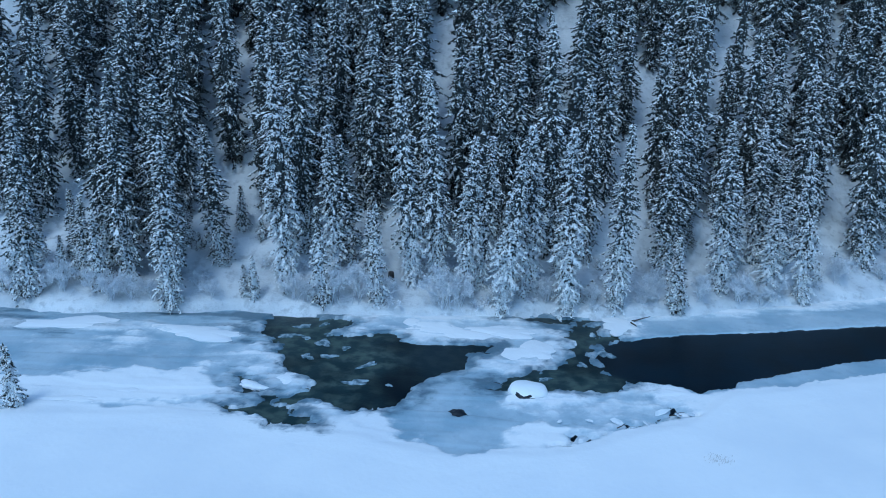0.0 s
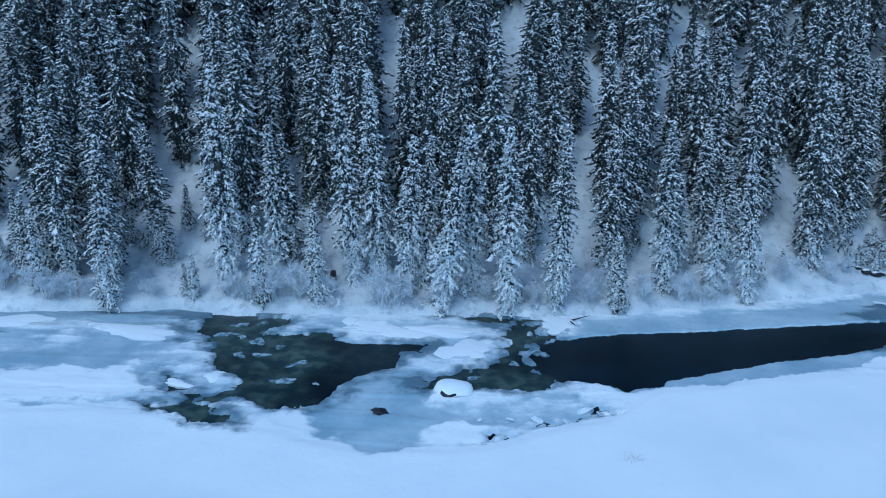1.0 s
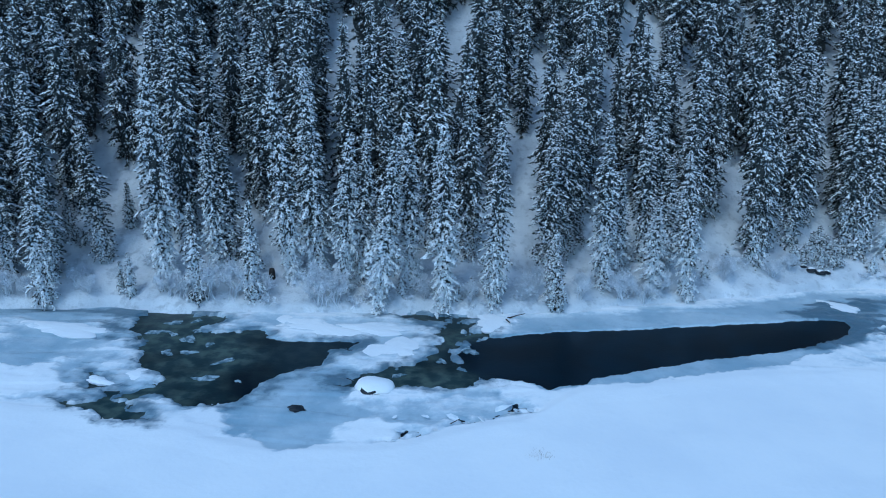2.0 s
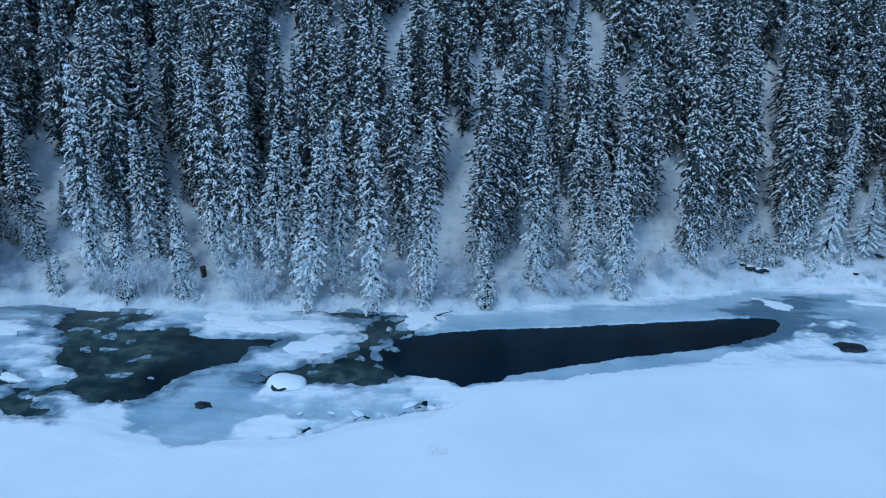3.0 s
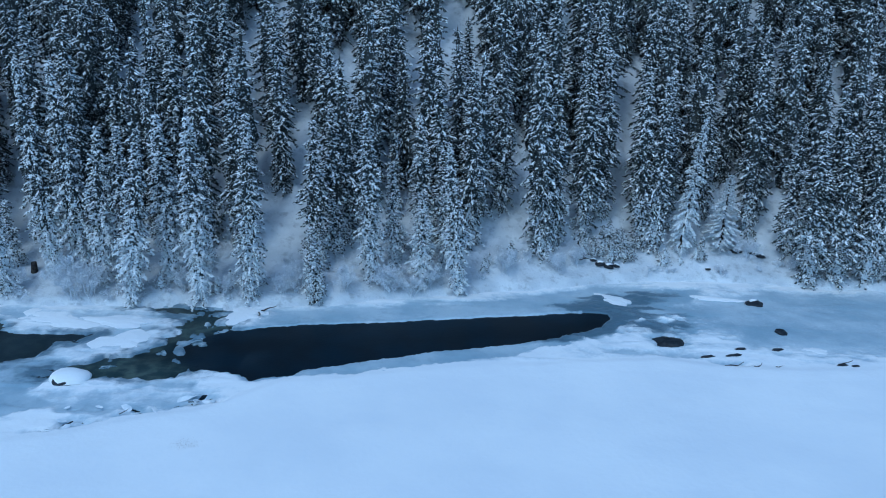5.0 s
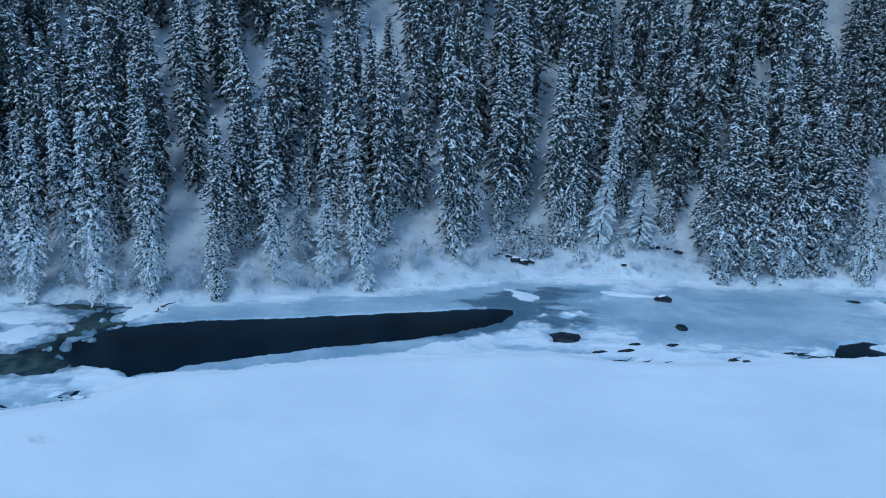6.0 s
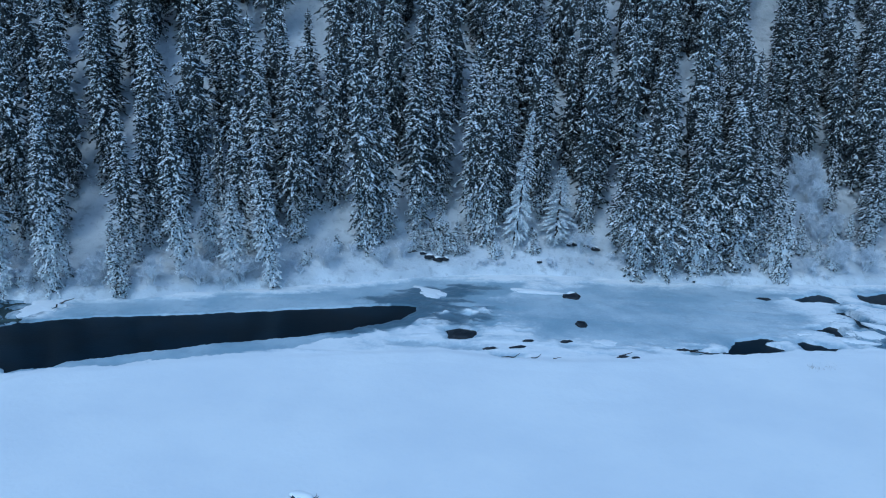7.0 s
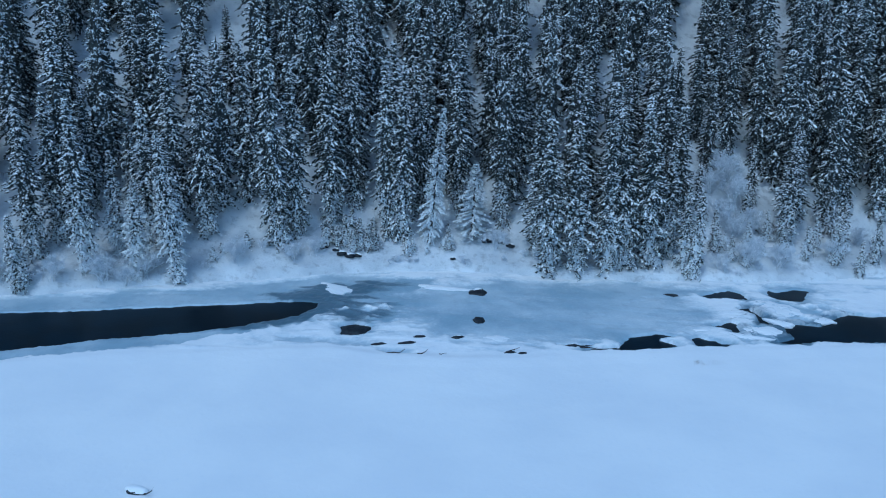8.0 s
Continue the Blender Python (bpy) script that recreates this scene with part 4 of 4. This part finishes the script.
def stone(x, y, z, rx, ry, rz, label, cap=0.0, k=0, turn=0):
    root = new("stone")
    root.matrix_basis = pose(*site(x, y, z), 0, 0, turn)
    part("rock", STONES[k % 4], root, m=Matrix.Diagonal((rx, ry, rz, 1)))
    if cap:
        part("snow_cap", CAPS[k % 3], root, "rounded cap of fresh snow", Matrix.Translation((0.05 * rx, 0.25 * ry, rz * 0.30)) @ Matrix.Diagonal((rx * cap, ry * cap, rz * 0.95, 1)))
    return tagged(root, label, "stone")


stone(7.2, 90.6, 0.0, 1.28, 1.05, 0.62, "large stone under a thick round cap of snow", 1.16, 1)
stone(54.0, 109.0, -0.15, 1.25, 1.1, 0.42, "dark wet brown stone in a hole in the ice", 0, 2)
stone(64.6, 125.0, 0.0, 0.95, 0.8, 0.42, "dark stone frozen into the river ice", 0.5, 3)
stone(64.7, 113.6, 0.0, 0.55, 0.6, 0.35, "dark stone frozen into the river ice", 0, 0)
stone(2.2, 85.6, -0.05, 0.6, 0.5, 0.28, "dark wet stone in grey slush", 0, 1)
stone(83.9, 127.2, 0.0, 0.75, 0.4, 0.14, "flat dark stone in the ice", 0, 2)
for x, y, r in ((49.6, 134.9, 0.36), (50.3, 134.4, 0.55), (51.2, 134.2, 0.55), (52.0, 134.5, 0.40), (48.6, 135.0, 0.22), (65.6, 139.6, 0.6), (67.2, 139.4, 0.4), (68.2, 139.0, 0.5), (45.7, 134.6, 0.2), (62.0, 136.0, 0.3)):
    stone(x, y, float(ground_height(x, y)) + 0.05, r, r * 0.8, r * 0.55, "dark stone showing through the snow of the bank", 0.75, int(x))
# flat dark stones added in place of slits in the broken ice
for x, y, rx in ((56.4, 104.0, 0.7), (59.6, 106.8, 0.6), (62.9, 107.1, 0.65), (58.6, 104.7, 0.9), (67.2, 102.8, 0.6), (68.2, 102.6, 0.5), (72.4, 105.7, 0.7)):
    stone(x, y, 0.12, 0.9 * rx, 0.22, 0.17, "low dark stone standing in for a slit in the ice edge", 0.35 if rx > 0.6 else 0, int(x * 3), 15)

# a capped stone used as the body of a snow-capped log
stone(45.3, 68.9, float(ground_height(45.3, 68.9)) + 0.02, 0.62, 0.30, 0.24, "snow-capped log on the open bank, shaped from a low stone", 1.15, 1, -12)

# ---- floes and slabs of ice ----
def floe_mesh(name, seed, sides, rough, dome, mat):
    """An irregular slab of unit radius and unit thickness: rim, bevel and a slightly domed top."""
    rng = random.Random(seed)
    v, f = [], []
    ph = [rng.uniform(0, 6.28) for _ in range(4)]
    radii = [1 + rough * (0.7 * math.sin(2 * t + ph[0]) + 0.6 * math.sin(3 * t + ph[1]) + 0.35 * math.sin(5 * t + ph[2]) + 0.25 * math.sin(9 * t + ph[3])) for t in (6.2832 * i / sides for i in range(sides))]
    for z, k in ((-1.0, 0.96), (-0.1, 1.0), (0.0, 0.95), (dome * 0.7, 0.55)):
        for i in range(sides):
            t = 6.2832 * i / sides
            v.append((k * radii[i] * math.cos(t), k * radii[i] * math.sin(t), z))
    v.append((0, 0, dome))
    for r in range(3):
        for i in range(sides):
            a, b = r * sides + i, r * sides + (i + 1) % sides
            f.append((a, b, b + sides, a + sides))
    for i in range(sides):
        f.append((3 * sides + i, 3 * sides + (i + 1) % sides, 4 * sides))
    return mesh_of(name, v, f, mat)


FLOES = [floe_mesh("ice_floe", 20 + i, 34, 0.42, 0.25, FLOE) for i in range(5)]
SHARDS = [floe_mesh("ice_shard", 30 + i, 5 + i % 2, 0.30, 0.05, SHARD) for i in range(4)]
SLABS = [floe_mesh("ice_slab", 40 + i, 36, 0.26, 0.7, SNOW) for i in range(4)]


def floe(meshes, name, x, y, z, rx, ry, thick, turn, label, group, k=0, tip=0.0, tilt=0.0):
    ob = new(name, meshes[k % len(meshes)])
    ob.matrix_basis = Matrix.Translation(site(x, y, z)) @ Matrix.Diagonal((1, DEPTH, 1, 1)) @ pose(0, 0, 0, tip, tilt, turn) @ Matrix.Diagonal((rx, ry, thick, 1))
    return tagged(ob, label, "ice", group)


for k, (x, y, rx, ry) in enumerate(((-5.5, 92.4, 1.15, 1.0), (-5.0, 97.2, 1.0, 0.7), (-10.0, 99.0, 0.8, 0.8), (-8.3, 99.3, 0.7, 1.0), (-9.2, 103.3, 1.1, 1.0), (-12.3, 105.3, 1.2, 0.9), (-8.8, 106.6, 1.0, 0.8), (-10.8, 104.8, 0.6, 0.6), (-3.0, 92.0, 0.4, 0.3), (-7.2, 102.0, 0.5, 0.7), (-11.6, 108.6, 0.9, 0.9), (-9.8, 109.6, 0.6, 0.6), (14.2, 103.2, 1.4, 1.0), (11.2, 107.1, 0.7, 0.9), (12.0, 99.6, 0.6, 0.7), (8.8, 95.2, 0.7, 0.6))):
    floe(FLOES, "ice_floe", x, y, -0.11, 0.8 * rx, 0.62 * ry, 0.11, k * 37, "small ragged floe of grey ice in the open water", "floes", k)
for k, (x, y, rx, ry, turn) in enumerate(((-19.8, 104.4, 3.6, 2.2, -6), (0.6, 108.4, 3.6, 2.6, -14), (16.3, 112.6, 1.9, 2.6, -25), (-31.5, 106.0, 4.2, 2.0, 5), (50.8, 124.6, 1.9, 1.5, -30), (61.1, 126.6, 2.3, 1.0, -6), (66.2, 107.4, 1.1, 1.2, 15), (-21.5, 87.4, 1.4, 0.9, 0), (-24.5, 85.0, 2.2, 1.0, 5), (-12.9, 90.2, 1.1, 0.8, -20), (-10.6, 92.2, 1.2, 1.3, 30), (8.0, 102.4, 2.2, 2.8, 10), (92.4, 117.0, 1.3, 1.0, -25), (88.6, 118.6, 1.0, 0.8, 20), (96.5, 119.0, 1.6, 1.1, -30), (84.5, 113.0, 0.9, 0.7, 0), (6.0, 108.4, 2.6, 1.9, 0), (87.5, 111.5, 2.3, 0.9, -12), (93.5, 122.5, 2.6, 2.2, -35), (90.2, 113.8, 1.6, 1.5, -20))):
    floe(SLABS, "ice_slab", x, y, 0.10 if rx > 1.6 else 0.06, rx, ry, 0.17, turn, "snow-covered slab of ice lying on the frozen river", "ice slabs", k)
for k, (x, y, r, tip, tilt, turn) in enumerate(((9.7, 81.3, 0.55, 28, 8, 20), (10.4, 80.0, 0.8, 14, -10, 70), (9.6, 79.4, 0.6, -12, 12, 10), (13.2, 84.6, 0.9, 22, 6, -20), (14.1, 83.6, 0.6, -16, 14, 50), (15.2, 84.4, 0.7, 18, -12, 120), (16.6, 87.2, 0.9, 30, -10, 15), (17.7, 86.6, 1.0, 20, 12, 80), (18.6, 86.9, 0.6, -18, 8, 140), (17.2, 87.9, 0.6, 34, 4, 200), (12.5, 82.2, 0.7, 16, 10, 30), (11.3, 84.6, 0.5, 14, 8, 0), (9.2, 84.2, 0.45, 10, -8, 60), (17.9, 113.4, 1.1, 24, 6, -30))):
    floe(SHARDS, "ice_shard", x, y, 0.17, r * 0.62, r * 0.36, 0.05, turn, "tilted plate of broken ice at the bank's edge", "ice shards", k, tip, tilt)


# ---- driftwood, stump and dry grass ----
def stick_mesh(seed, length, radius, bend):
    rng = random.Random(seed)
    v, f = [], []
    p, d = Vector((0, 0, 0)), Vector((1, 0, 0.1))
    n = 7
    for i in range(n):
        r = radius * (1 - 0.75 * i / (n - 1))
        for k in range(5):
            v.append((p.x, p.y + r * math.cos(k * 1.2566), p.z + r * math.sin(k * 1.2566)))
        d = (d + Vector((0, rng.gauss(0, bend), rng.gauss(0, bend * 0.5)))).normalized()
        p = p + d * (length / n)
    for i in range(n - 1):
        for k in range(5):
            a, b = i * 5 + k, i * 5 + (k + 1) % 5
            f.append((a, b, b + 5, a + 5))
    f.append(tuple(range(4, -1, -1)))
    return mesh_of("driftwood", v, f, BARK, True)


STICKS = [stick_mesh(60 + i, 1.5, 0.07, 0.35) for i in range(5)]
# sticks by the ice are added for the dark lines under lifted plates
for k, (x, y, z, size, turn) in enumerate(((13.0, 83.2, 0.40, 0.6, 35), (17.0, 86.4, 0.45, 0.7, 40), (57.2, 101.2, 0.42, 1.3, 0), (59.6, 101.4, 0.42, 0.9, 8), (61.4, 101.6, 0.42, 0.6, 0), (66.8, 103.0, 0.45, 1.0, -12), (73.0, 105.4, 0.35, 1.2, 10), (45.2, 68.8, 0.62, 1.15, -25), (46.0, 68.8, 0.62, 0.4, 60), (48.0, 134.6, 1.4, 1.0, -10), (17.6, 113.9, 0.5, 1.5, -25), (17.5, 113.4, 0.5, 1.2, -70))):
    ob = new("driftwood", STICKS[k % 5])
    g = max(float(ground_height(x, y)), 0.12)
    ob.matrix_basis = pose(*site(x, y, g + 0.04), 0, 0, turn * DEPTH) @ Matrix.Diagonal((size, size, size, 1))
    tagged(ob, "dark crooked stick half buried in the snow, by the ice standing for a crack", "branch", "driftwood")


def tuft_mesh(seed):
    rng = random.Random(seed)
    v, f = [], []
    for _ in range(60):
        x, y, t = rng.gauss(0, 0.35), rng.gauss(0, 0.3), rng.uniform(0, 6.28)
        h, lean = rng.uniform(0.15, 0.5), rng.uniform(0.1, 0.5)
        i = len(v)
        v.extend([(x - 0.015, y, -0.03), (x + 0.015, y, -0.03), (x + lean * h * math.cos(t), y + lean * h * math.sin(t), h)])
        f.append((i, i + 1, i + 2))
    return mesh_of("grass_tuft", v, f, STRAW)


TUFTS = [tuft_mesh(80), tuft_mesh(81)]
for k, (x, y) in enumerate(((82.3, 101.6), (83.6, 102.0), (18.4, 77.4), (19.1, 77.2))):
    ob = new("grass_tuft", TUFTS[k % 2])
    ob.matrix_basis = pose(*site(x, y, float(ground_height(x, y)) - 0.01), 0, 0, 50 * k) @ Matrix.Diagonal((0.9, 0.9, 0.45, 1))
    tagged(ob, "dry pale grass poking through deep snow", "grass", "grass tufts", "stuff")

stump = new("tree_stump", mesh_of("tree_stump", [(r * math.cos(i * 0.7854), r * math.sin(i * 0.7854), z) for z, r in ((-0.3, 0.42), (0.25, 0.30), (0.9, 0.26), (0.95, 0.2)) for i in range(8)], [(k * 8 + i, k * 8 + (i + 1) % 8, k * 8 + 8 + (i + 1) % 8, k * 8 + 8 + i) for k in range(3) for i in range(8)] + [tuple(range(24, 32))], BARK))
stump.matrix_basis = pose(*site(-4.6, 118.6, float(ground_height(-4.6, 118.6))))
tagged(stump, "dark broken tree stump on the snowy slope", "stump")

# bare dead trunks leaning on the slope
SNAG = mesh_of("dead_trunk", [(r * math.cos(i * 1.0472), r * math.sin(i * 1.0472), z) for z, r in ((-0.04, 0.17), (0.3, 0.13), (0.65, 0.10), (1.0, 0.03)) for i in range(6)], [(k * 6 + i, k * 6 + (i + 1) % 6, k * 6 + 6 + (i + 1) % 6, k * 6 + 6 + i) for k in range(3) for i in range(6)] + [tuple(range(18, 24))], BARK)
for foot, tip in (((-22.1, 136.0), (-25.8, 136.0, 21.9)), ((-40.7, 131.0), (-42.2, 131.0, 14.1))):
    a = Vector(site(*foot, float(ground_height(*foot))))
    b = Vector(site(*tip))
    ob = new("dead_trunk", SNAG)
    ob.matrix_basis = Matrix.Translation(a) @ (b - a).to_track_quat("Z", "Y").to_matrix().to_4x4() @ Matrix.Diagonal((1, 1, (b - a).length, 1))
    tagged(ob, "bare dead trunk leaning over on the slope", "tree", "dead trunks")
